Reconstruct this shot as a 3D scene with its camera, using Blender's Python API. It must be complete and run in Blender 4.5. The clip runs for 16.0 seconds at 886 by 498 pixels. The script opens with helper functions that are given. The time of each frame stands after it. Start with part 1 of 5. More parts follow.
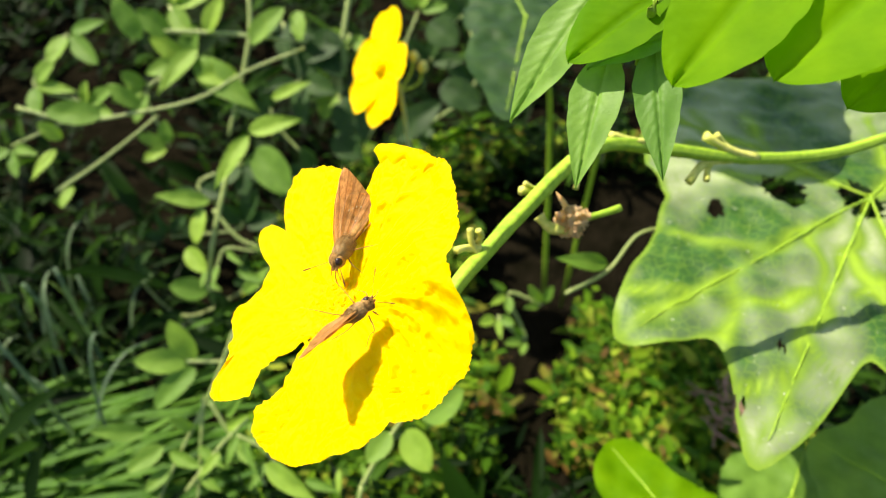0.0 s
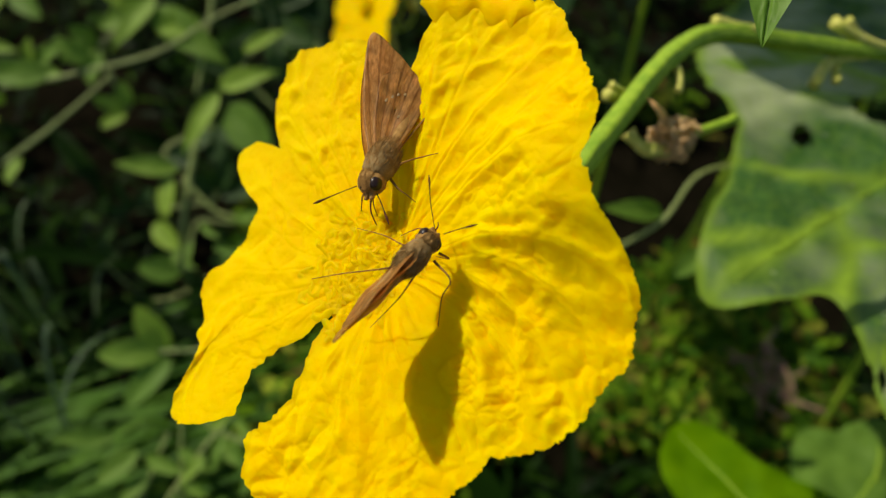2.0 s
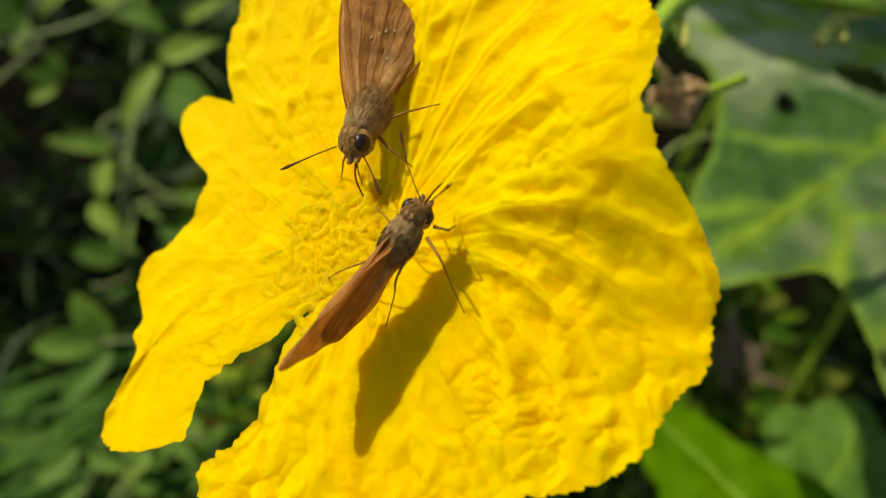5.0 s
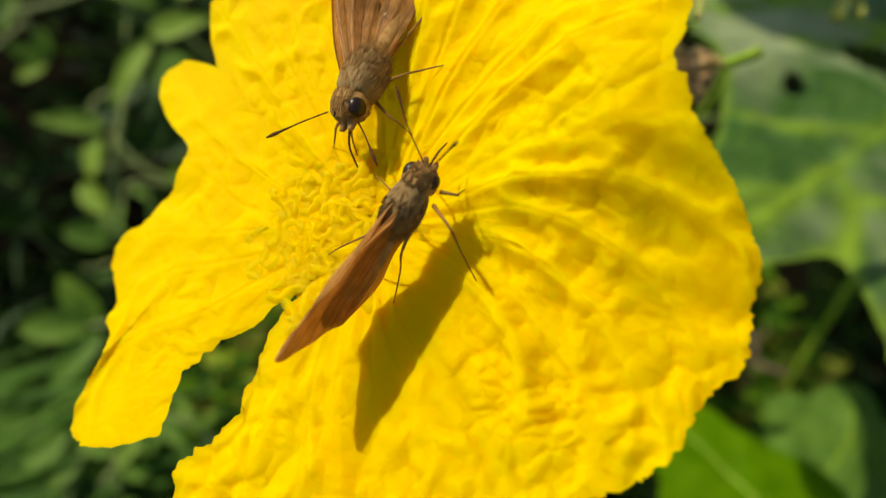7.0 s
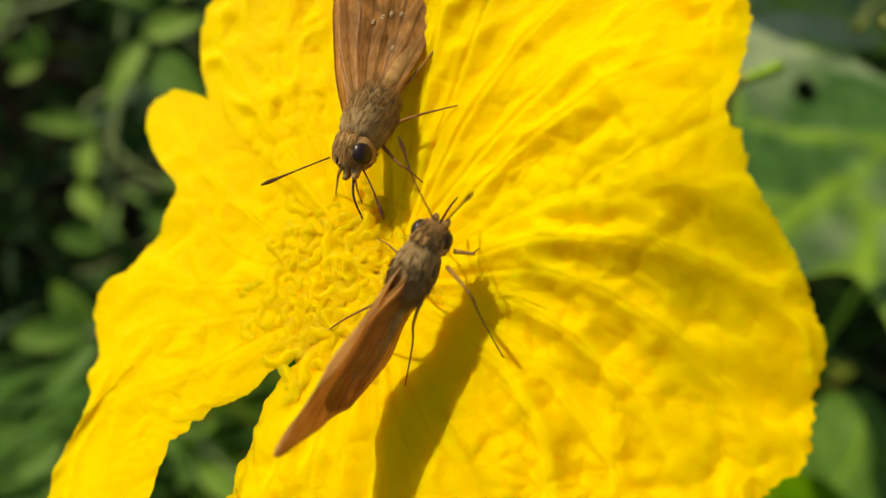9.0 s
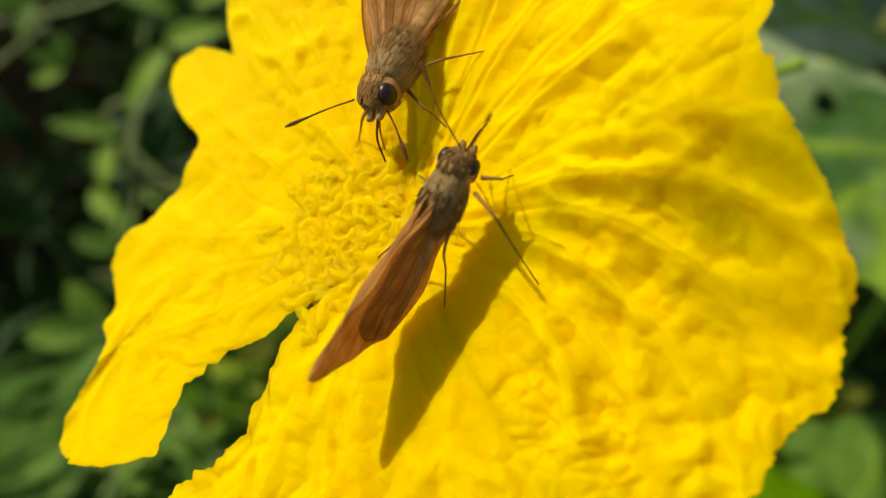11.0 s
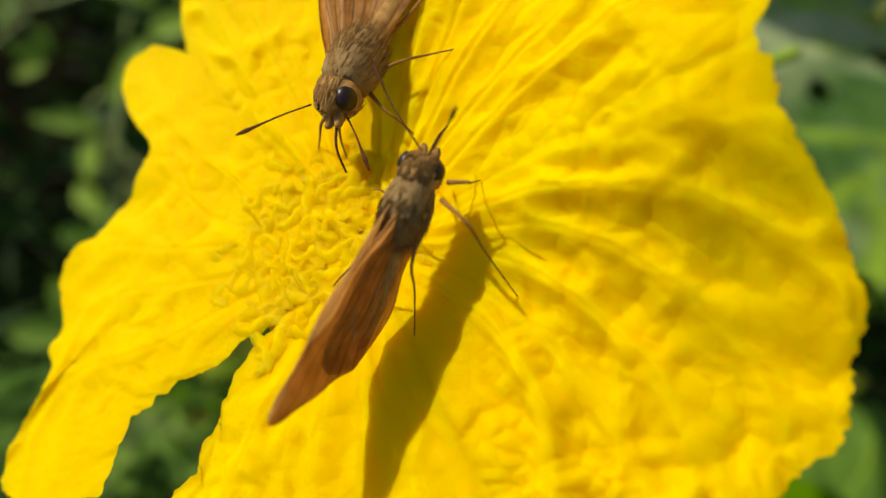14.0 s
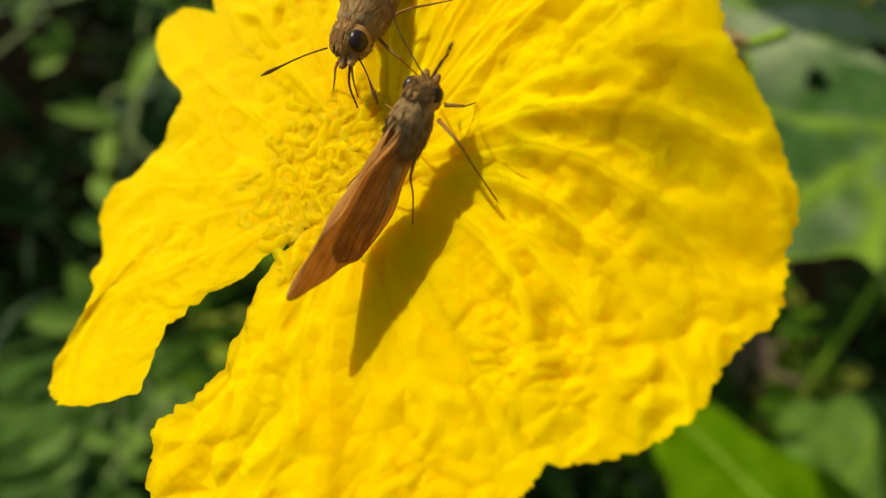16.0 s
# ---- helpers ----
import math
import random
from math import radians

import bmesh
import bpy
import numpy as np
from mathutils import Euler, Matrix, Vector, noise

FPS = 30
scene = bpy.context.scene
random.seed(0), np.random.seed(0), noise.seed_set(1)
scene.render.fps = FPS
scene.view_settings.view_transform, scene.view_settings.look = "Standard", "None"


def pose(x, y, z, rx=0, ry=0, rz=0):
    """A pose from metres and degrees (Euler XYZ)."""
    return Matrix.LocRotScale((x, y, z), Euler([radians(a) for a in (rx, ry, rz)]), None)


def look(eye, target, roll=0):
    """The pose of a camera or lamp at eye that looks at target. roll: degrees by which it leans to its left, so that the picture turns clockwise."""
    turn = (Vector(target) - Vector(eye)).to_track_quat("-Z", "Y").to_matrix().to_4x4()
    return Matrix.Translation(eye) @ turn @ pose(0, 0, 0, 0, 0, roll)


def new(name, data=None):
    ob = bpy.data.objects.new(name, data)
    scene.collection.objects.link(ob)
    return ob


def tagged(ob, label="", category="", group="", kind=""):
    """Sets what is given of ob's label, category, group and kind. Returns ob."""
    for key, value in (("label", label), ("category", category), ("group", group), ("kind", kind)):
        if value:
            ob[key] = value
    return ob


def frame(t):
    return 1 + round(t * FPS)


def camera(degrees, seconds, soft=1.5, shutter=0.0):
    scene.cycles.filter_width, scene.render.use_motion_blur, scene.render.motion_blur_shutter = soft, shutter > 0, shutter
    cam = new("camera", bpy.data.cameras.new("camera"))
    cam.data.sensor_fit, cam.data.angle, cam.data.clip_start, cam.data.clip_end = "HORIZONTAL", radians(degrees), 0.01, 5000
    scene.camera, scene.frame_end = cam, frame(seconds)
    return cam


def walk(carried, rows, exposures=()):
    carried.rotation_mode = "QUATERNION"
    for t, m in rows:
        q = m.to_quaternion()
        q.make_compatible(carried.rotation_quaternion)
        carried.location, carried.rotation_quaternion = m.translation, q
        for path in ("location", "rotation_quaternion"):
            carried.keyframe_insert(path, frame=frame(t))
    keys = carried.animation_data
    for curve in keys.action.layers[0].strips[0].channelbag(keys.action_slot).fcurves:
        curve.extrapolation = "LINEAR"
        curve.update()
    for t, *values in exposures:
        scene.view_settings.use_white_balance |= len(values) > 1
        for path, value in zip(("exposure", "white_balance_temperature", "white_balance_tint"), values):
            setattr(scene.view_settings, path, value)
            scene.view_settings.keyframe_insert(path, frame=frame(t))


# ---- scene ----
# Camera: a phone brought down towards a gourd flower, then held over it.
cam = camera(60.6, 16.0, soft=1.2)
METRES, EYE, TILT, LEAN, TURN = 0.25, 0.65, -45.0, 0.0, 0.0
ROWS = [
    (0.0, 0.0, 0.0, 0.0, 0.0, 0.0, -0.0),
    (0.5, -0.0362, 0.1155, 0.0258, -0.04, -0.12, 0.36),
    (1.0, -0.0805, 0.1734, -0.0017, -0.29, -0.79, 0.64),
    (1.5, -0.1, 0.2628, 0.0002, -0.8, -1.56, 1.62),
    (2.0, -0.0828, 0.3283, -0.0405, -1.57, -1.91, 2.4),
    (2.5, -0.0966, 0.3562, -0.0409, -2.61, -2.77, 2.59),
    (3.0, -0.1041, 0.374, -0.0195, -3.76, -3.78, 2.89),
    (3.5, -0.1003, 0.4094, -0.0334, -5.03, -4.08, 3.48),
    (4.0, -0.108, 0.4138, -0.0321, -5.13, -3.52, 3.14),
    (6.5, -0.1076, 0.4603, -0.0577, -5.76, -4.47, 2.72),
    (7.0, -0.1085, 0.4664, -0.0493, -5.76, -4.85, 2.61),
    (7.5, -0.0988, 0.4914, -0.051, -5.74, -5.03, 2.65),
    (8.0, -0.1009, 0.5055, -0.0502, -5.99, -5.03, 2.73),
    (8.5, -0.1083, 0.5028, -0.0277, -5.79, -5.29, 2.63),
    (9.0, -0.1103, 0.5026, -0.0253, -5.89, -5.22, 2.63),
    (9.5, -0.115, 0.4987, -0.0475, -5.96, -5.34, 2.9),
    (10.0, -0.115, 0.4974, -0.0476, -5.43, -4.68, 2.43),
    (12.5, -0.1162, 0.5137, -0.0726, -4.92, -3.12, 0.5),
    (13.0, -0.1045, 0.5183, -0.0415, -5.17, -3.07, 0.87),
    (13.5, -0.0952, 0.5252, -0.0329, -5.36, -4.95, 1.27),
    (14.0, -0.1031, 0.5296, -0.0475, -5.42, -4.4, 1.84),
    (14.5, -0.0982, 0.5176, -0.0506, -4.98, -3.76, 1.64),
    (15.0, -0.1054, 0.501, -0.0519, -4.72, -4.19, 1.38),
    (15.5, -0.1204, 0.5068, -0.0668, -5.2, -3.93, 1.6),
    (16.0, -0.1032, 0.4892, -0.0769, -4.65, -4.14, 1.48),
]
EXPOSURES = [(0.0, 1.42, 7300, 12), (0.3, 0.66, 7400, 10), (0.6, 0.32, 7400, 10), (1.0, 0.03, 7400, 10), (1.5, 0.0, 7400, 10), (3.0, 0.08, 7400, 10), (6.5, 0.14, 7400, 10), (9.0, 0.2, 7400, 10), (12.5, 0.14, 7400, 10), (16.0, 0.14, 7400, 10)]
walk(cam, [(t, pose(0, 0, EYE, TILT, LEAN, TURN) @ pose(METRES * x, METRES * y, METRES * z, 90 + pitch, roll, yaw)) for t, x, y, z, yaw, pitch, roll in ROWS], EXPOSURES)
cam.data.dof.use_dof = True
cam.data.dof.aperture_fstop = 14.0

# ---- light: a clear sky and one sun from the upper left ----
SUN = Vector((-0.50, 0.30, 0.81)).normalized()
world = bpy.data.worlds.new("sky")
scene.world = world
world.use_nodes = True
wn = world.node_tree
sky = wn.nodes.new("ShaderNodeTexSky")
sky.sky_type, sky.sun_disc = "NISHITA", False
sky.sun_elevation = math.asin(SUN.z)
sky.sun_rotation = math.atan2(SUN.x, SUN.y)
wn.links.new(sky.outputs[0], wn.nodes["Background"].inputs[0])
wn.nodes["Background"].inputs[1].default_value = 0.115
sun = new("sun", bpy.data.lights.new("sun", "SUN"))
sun.data.energy, sun.data.angle, sun.data.color = 4.3, radians(0.5), (1.0, 0.95, 0.86)
sun.matrix_world = look(SUN * 5, (0, 0, 0))


# ---- materials ----
def mat(name, build):
    m = bpy.data.materials.new(name)
    m.use_nodes = True
    nt = m.node_tree
    bs = nt.nodes["Principled BSDF"]
    build(nt, bs)
    return m


def node(nt, kind, **inputs):
    n = nt.nodes.new(kind)
    for k, v in inputs.items():
        n.inputs[k.replace("_", " ")].default_value = v
    return n


def ramp(nt, fac, stops):
    r = nt.nodes.new("ShaderNodeValToRGB")
    el = r.color_ramp.elements
    while len(el) < len(stops):
        el.new(0.5)
    for e, (p, c) in zip(el, stops):
        e.position, e.color = p, (*c, 1)
    nt.links.new(fac, r.inputs[0])
    return r.outputs[0]


def coords(nt):
    return nt.nodes.new("ShaderNodeTexCoord").outputs["Object"]


def noise_tex(nt, scale, detail=3.0, rough=0.55, vec=None):
    n = node(nt, "ShaderNodeTexNoise", Scale=scale, Detail=detail, Roughness=rough)
    nt.links.new(vec or coords(nt), n.inputs["Vector"])
    return n.outputs["Fac"]


def bump(nt, bs, height, strength, dist):
    b = node(nt, "ShaderNodeBump", Strength=strength, Distance=dist)
    nt.links.new(height, b.inputs["Height"])
    nt.links.new(b.outputs[0], bs.inputs["Normal"])
    return b


def mixc(nt, fac, a, b, mode="MIX"):
    m = nt.nodes.new("ShaderNodeMix")
    m.data_type, m.blend_type = "RGBA", mode
    for sock, val in ((m.inputs[0], fac), (m.inputs[6], a), (m.inputs[7], b)):
        if hasattr(val, "links"):
            nt.links.new(val, sock)
        elif isinstance(val, (int, float)):
            sock.default_value = val
        else:
            sock.default_value = (*val, 1)
    return m.outputs[2]


def thin(nt, bs, colour, share):
    """Lets part of the light through a petal or leaf."""
    tr = nt.nodes.new("ShaderNodeBsdfTranslucent")
    if hasattr(colour, "links"):
        nt.links.new(colour, tr.inputs[0])
    else:
        tr.inputs[0].default_value = (*colour, 1)
    mx = nt.nodes.new("ShaderNodeMixShader")
    mx.inputs[0].default_value = share
    nt.links.new(bs.outputs[0], mx.inputs[1])
    nt.links.new(tr.outputs[0], mx.inputs[2])
    nt.links.new(mx.outputs[0], nt.nodes["Material Output"].inputs[0])


def petal_mat(nt, bs):
    c = ramp(nt, noise_tex(nt, 90, 4), [(0.25, (0.92, 0.55, 0.001)), (0.75, (0.96, 0.67, 0.003))])
    nt.links.new(c, bs.inputs["Base Color"])
    bs.inputs["Roughness"].default_value = 0.7
    bs.inputs["Specular IOR Level"].default_value = 0.1
    bump(nt, bs, noise_tex(nt, 520, 8, 0.7), 0.7, 0.0006)
    bs.inputs["Subsurface Weight"].default_value = 0.75
    bs.inputs["Subsurface Radius"].default_value = (1.0, 0.72, 0.05)
    bs.inputs["Subsurface Scale"].default_value = 0.0028
    thin(nt, bs, (0.95, 0.65, 0.001), 0.3)


def stamen_mat(nt, bs):
    c = ramp(nt, noise_tex(nt, 500, 3), [(0.3, (0.93, 0.62, 0.002)), (0.8, (0.97, 0.76, 0.02))])
    nt.links.new(c, bs.inputs["Base Color"])
    bs.inputs["Roughness"].default_value = 0.75
    bs.inputs["Specular IOR Level"].default_value = 0.1
    bs.inputs["Subsurface Weight"].default_value = 0.8
    bs.inputs["Subsurface Radius"].default_value = (1.0, 0.75, 0.1)
    bs.inputs["Subsurface Scale"].default_value = 0.006
    bump(nt, bs, noise_tex(nt, 2500, 3), 0.4, 0.0002)
    thin(nt, bs, (0.97, 0.84, 0.02), 0.55)


def leaf_mat(dark, light, rough=0.45, share=0.28, scale=60, spec=0.35):
    def build(nt, bs):
        info = nt.nodes.new("ShaderNodeObjectInfo").outputs["Random"]
        c = ramp(nt, noise_tex(nt, scale, 4), [(0.3, dark), (0.72, light)])
        tint = ramp(nt, info, [(0.0, (0.55, 0.65, 0.55)), (0.6, (0.95, 0.95, 0.9)), (1.0, (1.25, 1.15, 0.9))])
        c = mixc(nt, 1.0, c, tint, "MULTIPLY")
        nt.links.new(c, bs.inputs["Base Color"])
        bs.inputs["Roughness"].default_value = rough
        bs.inputs["Specular IOR Level"].default_value = spec
        bump(nt, bs, noise_tex(nt, scale * 9, 4), 0.3, 0.0005)
        thin(nt, bs, mixc(nt, 1.0, c, (1.5, 1.7, 0.6), "MULTIPLY"), share)
    return build


def cover_mat(stops, rough):
    """Small leaves, each of its own tint."""
    def build(nt, bs):
        isl = nt.nodes.new("ShaderNodeNewGeometry").outputs["Random Per Island"]
        c = ramp(nt, isl, stops)
        c = mixc(nt, 1.0, c, ramp(nt, noise_tex(nt, 6, 3), [(0.35, (0.45, 0.5, 0.45)), (0.65, (1.2, 1.15, 1.0))]), "MULTIPLY")
        nt.links.new(c, bs.inputs["Base Color"])
        bs.inputs["Roughness"].default_value = rough
        bs.inputs["Specular IOR Level"].default_value = 0.05
        thin(nt, bs, mixc(nt, 1.0, c, (1.4, 1.6, 0.6), "MULTIPLY"), 0.3)
    return build


def gourd_mat(nt, bs):
    # a green blade, paler in patches between yellow-green veins
    at = nt.nodes.new("ShaderNodeAttribute")
    at.attribute_name = "vein"
    near = at.outputs["Fac"]
    green = ramp(nt, noise_tex(nt, 60, 5, 0.6), [(0.3, (0.012, 0.05, 0.006)), (0.7, (0.036, 0.11, 0.012))])
    patch = mixc(nt, 1.0, ramp(nt, noise_tex(nt, 11, 3, 0.5), [(0.44, (0, 0, 0)), (0.60, (1, 1, 1))]), ramp(nt, near, [(0.28, (1, 1, 1)), (0.6, (0, 0, 0))]), "MULTIPLY")
    c = mixc(nt, patch, green, (0.26, 0.31, 0.16))
    c = mixc(nt, ramp(nt, near, [(0.22, (0, 0, 0)), (0.8, (0.9, 0.9, 0.9))]), c, (0.21, 0.34, 0.018))
    vo = node(nt, "ShaderNodeTexVoronoi", Scale=190.0)
    vo.feature = "DISTANCE_TO_EDGE"
    nt.links.new(coords(nt), vo.inputs["Vector"])
    net = ramp(nt, vo.outputs["Distance"], [(0.0, (0.4, 0.4, 0.4)), (0.08, (0, 0, 0))])
    c = mixc(nt, net, c, (0.15, 0.25, 0.02))
    c = mixc(nt, ramp(nt, noise_tex(nt, 420, 2), [(0.70, (0, 0, 0)), (0.74, (0.8, 0.8, 0.8))]), c, (0.34, 0.38, 0.26))
    nt.links.new(c, bs.inputs["Base Color"])
    bs.inputs["Roughness"].default_value = 0.5
    bs.inputs["Specular IOR Level"].default_value = 0.3
    bump(nt, bs, vo.outputs["Distance"], 0.25, 0.0006)
    thin(nt, bs, mixc(nt, 1.0, c, (1.3, 1.5, 0.5), "MULTIPLY"), 0.22)


def plain(colour, colour2, rough, scale=200.0, strength=0.4, dist=0.0005, spec=0.4):
    def build(nt, bs):
        nt.links.new(ramp(nt, noise_tex(nt, scale, 5, 0.6), [(0.3, colour), (0.7, colour2)]), bs.inputs["Base Color"])
        bs.inputs["Roughness"].default_value = rough
        bs.inputs["Specular IOR Level"].default_value = spec
        bump(nt, bs, noise_tex(nt, scale * 4, 4), strength, dist)
    return build


def wing_mat(dark, light, share, glow):
    """Scales in fine streaks along the veins, which fan out from the wing's root."""
    def build(nt, bs):
        sep = nt.nodes.new("ShaderNodeSeparateXYZ")
        nt.links.new(coords(nt), sep.inputs[0])
        fan = nt.nodes.new("ShaderNodeMath")
        fan.operation = "ARCTAN2"
        nt.links.new(sep.outputs["Z"], fan.inputs[0])
        nt.links.new(sep.outputs["Y"], fan.inputs[1])
        away = nt.nodes.new("ShaderNodeVectorMath")
        away.operation = "LENGTH"
        nt.links.new(coords(nt), away.inputs[0])
        polar = nt.nodes.new("ShaderNodeCombineXYZ")
        nt.links.new(fan.outputs[0], polar.inputs[0])
        nt.links.new(away.outputs["Value"], polar.inputs[1])
        vec = nt.nodes.new("ShaderNodeMapping")
        vec.inputs["Scale"].default_value = (14.0, 160.0, 1.0)
        nt.links.new(polar.outputs[0], vec.inputs[0])
        streak = noise_tex(nt, 4.0, 5, 0.7, vec.outputs[0])
        c = ramp(nt, streak, [(0.34, dark), (0.66, light)])
        wave = node(nt, "ShaderNodeTexWave", Scale=3.6, Distortion=1.2, Detail=1.0)
        nt.links.new(polar.outputs[0], wave.inputs["Vector"])
        c = mixc(nt, 1.0, c, ramp(nt, wave.outputs["Fac"], [(0.0, (0.55, 0.5, 0.45)), (0.16, (1.0, 1.0, 1.0))]), "MULTIPLY")
        c = mixc(nt, 1.0, c, ramp(nt, noise_tex(nt, 330, 3), [(0.35, (0.7, 0.68, 0.64)), (0.65, (1.2, 1.18, 1.15))]), "MULTIPLY")
        nt.links.new(c, bs.inputs["Base Color"])
        bs.inputs["Roughness"].default_value = 0.5
        bs.inputs["Specular IOR Level"].default_value = 0.3
        bump(nt, bs, streak, 0.5, 0.0001)
        thin(nt, bs, mixc(nt, 0.55, c, glow), share)
    return build


PETAL = mat("petal_yellow", petal_mat)
STAMEN = mat("stamen_yellow", stamen_mat)
GOURD = mat("gourd_leaf", gourd_mat)
WEED = mat("weed_leaf", leaf_mat((0.11, 0.21, 0.025), (0.19, 0.32, 0.045), 0.6, 0.3, 60, 0.2))
# dark green leaf, its colour lowered further to include background shade
WEED_DARK_SHADED = mat("dark_shaded_leaf", leaf_mat((0.010, 0.036, 0.007), (0.028, 0.075, 0.011), 0.6, 0.28, 60, 0.2))
BRIGHT = mat("young_leaf", leaf_mat((0.11, 0.27, 0.003), (0.21, 0.40, 0.006), 0.6, 0.55, 60, 0.05))
VINE_LEAF = mat("climber_leaf", leaf_mat((0.095, 0.21, 0.035), (0.15, 0.29, 0.055), 0.5, 0.45, 120, 0.25))
STALK = mat("green_stalk", plain((0.14, 0.27, 0.012), (0.27, 0.40, 0.028), 0.55, 300, 0.4, 0.0005, 0.25))
STALK_PALE = mat("pale_stalk", plain((0.15, 0.21, 0.05), (0.25, 0.31, 0.09), 0.55, 300))
STUB = mat("cut_stub", plain((0.32, 0.36, 0.04), (0.55, 0.52, 0.13), 0.6, 400))
GRASS = mat("grass_blade", leaf_mat((0.016, 0.062, 0.005), (0.075, 0.185, 0.014), 0.55, 0.3, 30, 0.12))
BLUE_GRASS = mat("blue_grass", leaf_mat((0.05, 0.09, 0.05), (0.10, 0.16, 0.095), 0.6, 0.3, 30, 0.2))
MOSS = mat("ground_cover", cover_mat([(0.0, (0.012, 0.05, 0.003)), (0.4, (0.05, 0.13, 0.008)), (0.72, (0.13, 0.25, 0.012)), (0.86, (0.16, 0.09, 0.025)), (0.90, (0.08, 0.05, 0.018)), (1.0, (0.30, 0.42, 0.04))], 0.55))
# leaf tints kept very dark: the shade among low weeds is in the colour
UNDER_SHADE = mat("shaded_undergrowth", cover_mat([(0.0, (0.002, 0.009, 0.001)), (0.5, (0.005, 0.019, 0.0015)), (0.85, (0.010, 0.036, 0.002)), (1.0, (0.035, 0.09, 0.008))], 0.55))
# soil colour taken down to near-black to stand for shade beneath the plants
SOIL = mat("soil_with_shade", plain((0.003, 0.003, 0.0015), (0.009, 0.0075, 0.0045), 0.95, 30, 0.9, 0.01, 0.0))
STRAW = mat("dry_stalk", plain((0.14, 0.075, 0.05), (0.30, 0.19, 0.13), 0.8, 150))
WITHERED = mat("withered_petal", leaf_mat((0.52, 0.30, 0.15), (0.80, 0.56, 0.34), 0.85, 0.35, 250, 0.1))
WING = mat("wing_brown", wing_mat((0.27, 0.13, 0.025), (0.68, 0.42, 0.13), 0.62, (0.88, 0.45, 0.13)))
WING_DARK = mat("wing_upper", wing_mat((0.25, 0.12, 0.025), (0.64, 0.38, 0.12), 0.5, (0.88, 0.45, 0.13)))
FUR = mat("body_fur", plain((0.19, 0.10, 0.028), (0.40, 0.235, 0.08), 0.9, 900, 0.4, 0.0001, 0.1))
FUR_GREY = mat("thorax_fur", plain((0.12, 0.078, 0.028), (0.30, 0.20, 0.085), 0.9, 700, 0.4, 0.0001, 0.1))
EYE_MAT = mat("eye_dark", plain((0.010, 0.005, 0.004), (0.022, 0.010, 0.007), 0.35, 2000, 0.05, 0.00005, 0.3))
LEG = mat("leg_brown", plain((0.17, 0.075, 0.018), (0.32, 0.16, 0.04), 0.75, 2000, 0.4, 0.0005, 0.1))
CLUB = mat("antenna_club", plain((0.06, 0.02, 0.010), (0.12, 0.045, 0.016), 0.75, 2000, 0.4, 0.0005, 0.1))
SCALE_SPOT = mat("wing_spot", plain((0.38, 0.25, 0.11), (0.5, 0.36, 0.18), 0.7, 2000))


# ---- mesh helpers ----
def mesh(name, verts, faces, material, smooth=True):
    me = bpy.data.meshes.new(name)
    me.from_pydata([tuple(v) for v in verts], [], faces)
    me.materials.append(material)
    me.polygons.foreach_set("use_smooth", [smooth] * len(me.polygons))
    me.update()
    return me


def piece(name, me, parent=None, label="", m=None):
    ob = new(name, me)
    if m is not None:
        ob.matrix_basis = m
    if parent is not None:
        ob.parent = parent
    if label:
        ob["label"] = label
    return ob


def thing(name, label, category, m=None, group="", kind=""):
    ob = new(name)
    ob.empty_display_size = 0.01
    if m is not None:
        ob.matrix_basis = m
    return tagged(ob, label, category, group, kind)


def grid_faces(nu, nv, wrap=False):
    out = []
    for i in range(nu - 1):
        for j in range(nv - (0 if wrap else 1)):
            k = (j + 1) % nv
            out.append((i * nv + j, i * nv + k, (i + 1) * nv + k, (i + 1) * nv + j))
    return out


def spline(pts, n):
    """n points on a smooth line through pts."""
    p = [Vector(q) for q in pts]
    p = [p[0] * 2 - p[1]] + p + [p[-1] * 2 - p[-2]]
    out = []
    for i in range(n):
        f = i / (n - 1) * (len(p) - 3)
        k = min(int(f), len(p) - 4)
        t = f - k
        a, b, c, d = p[k:k + 4]
        out.append(0.5 * ((2 * b) + (c - a) * t + (2 * a - 5 * b + 4 * c - d) * t * t + (3 * b - a - 3 * c + d) * t ** 3))
    return out


def tube(pts, radii, n=16, sides=8, rough=0.0, ribs=0.0):
    """Verts and faces of a closed, tapering stalk along pts."""
    line = spline(pts, n)
    verts, up = [], Vector((0.3, 0.2, 1))
    for i, p in enumerate(line):
        d = (line[min(i + 1, n - 1)] - line[max(i - 1, 0)]).normalized()
        a = d.cross(up).normalized()
        b = a.cross(d)
        f = i / (n - 1) * (len(radii) - 1)
        k = min(int(f), len(radii) - 2)
        r = radii[k] + (radii[k + 1] - radii[k]) * (f - k)
        for j in range(sides):
            w = 2 * math.pi * j / sides
            rr = r * (1 + rough * noise.noise(p * 150 + Vector((j * 1.7, 0, 0))) + ribs * math.cos(5 * w))
            verts.append(p + (a * math.cos(w) + b * math.sin(w)) * rr)
    faces = grid_faces(n, sides, True)
    faces.append(tuple(range(sides - 1, -1, -1)))
    faces.append(tuple(range((n - 1) * sides, n * sides)))
    return verts, faces


def stalk(name, pts, radii, material, parent, n=16, sides=8, rough=0.0, ribs=0.0, label=""):
    v, f = tube(pts, radii, n, sides, rough, ribs)
    return piece(name, mesh(name, v, f, material), parent, label)


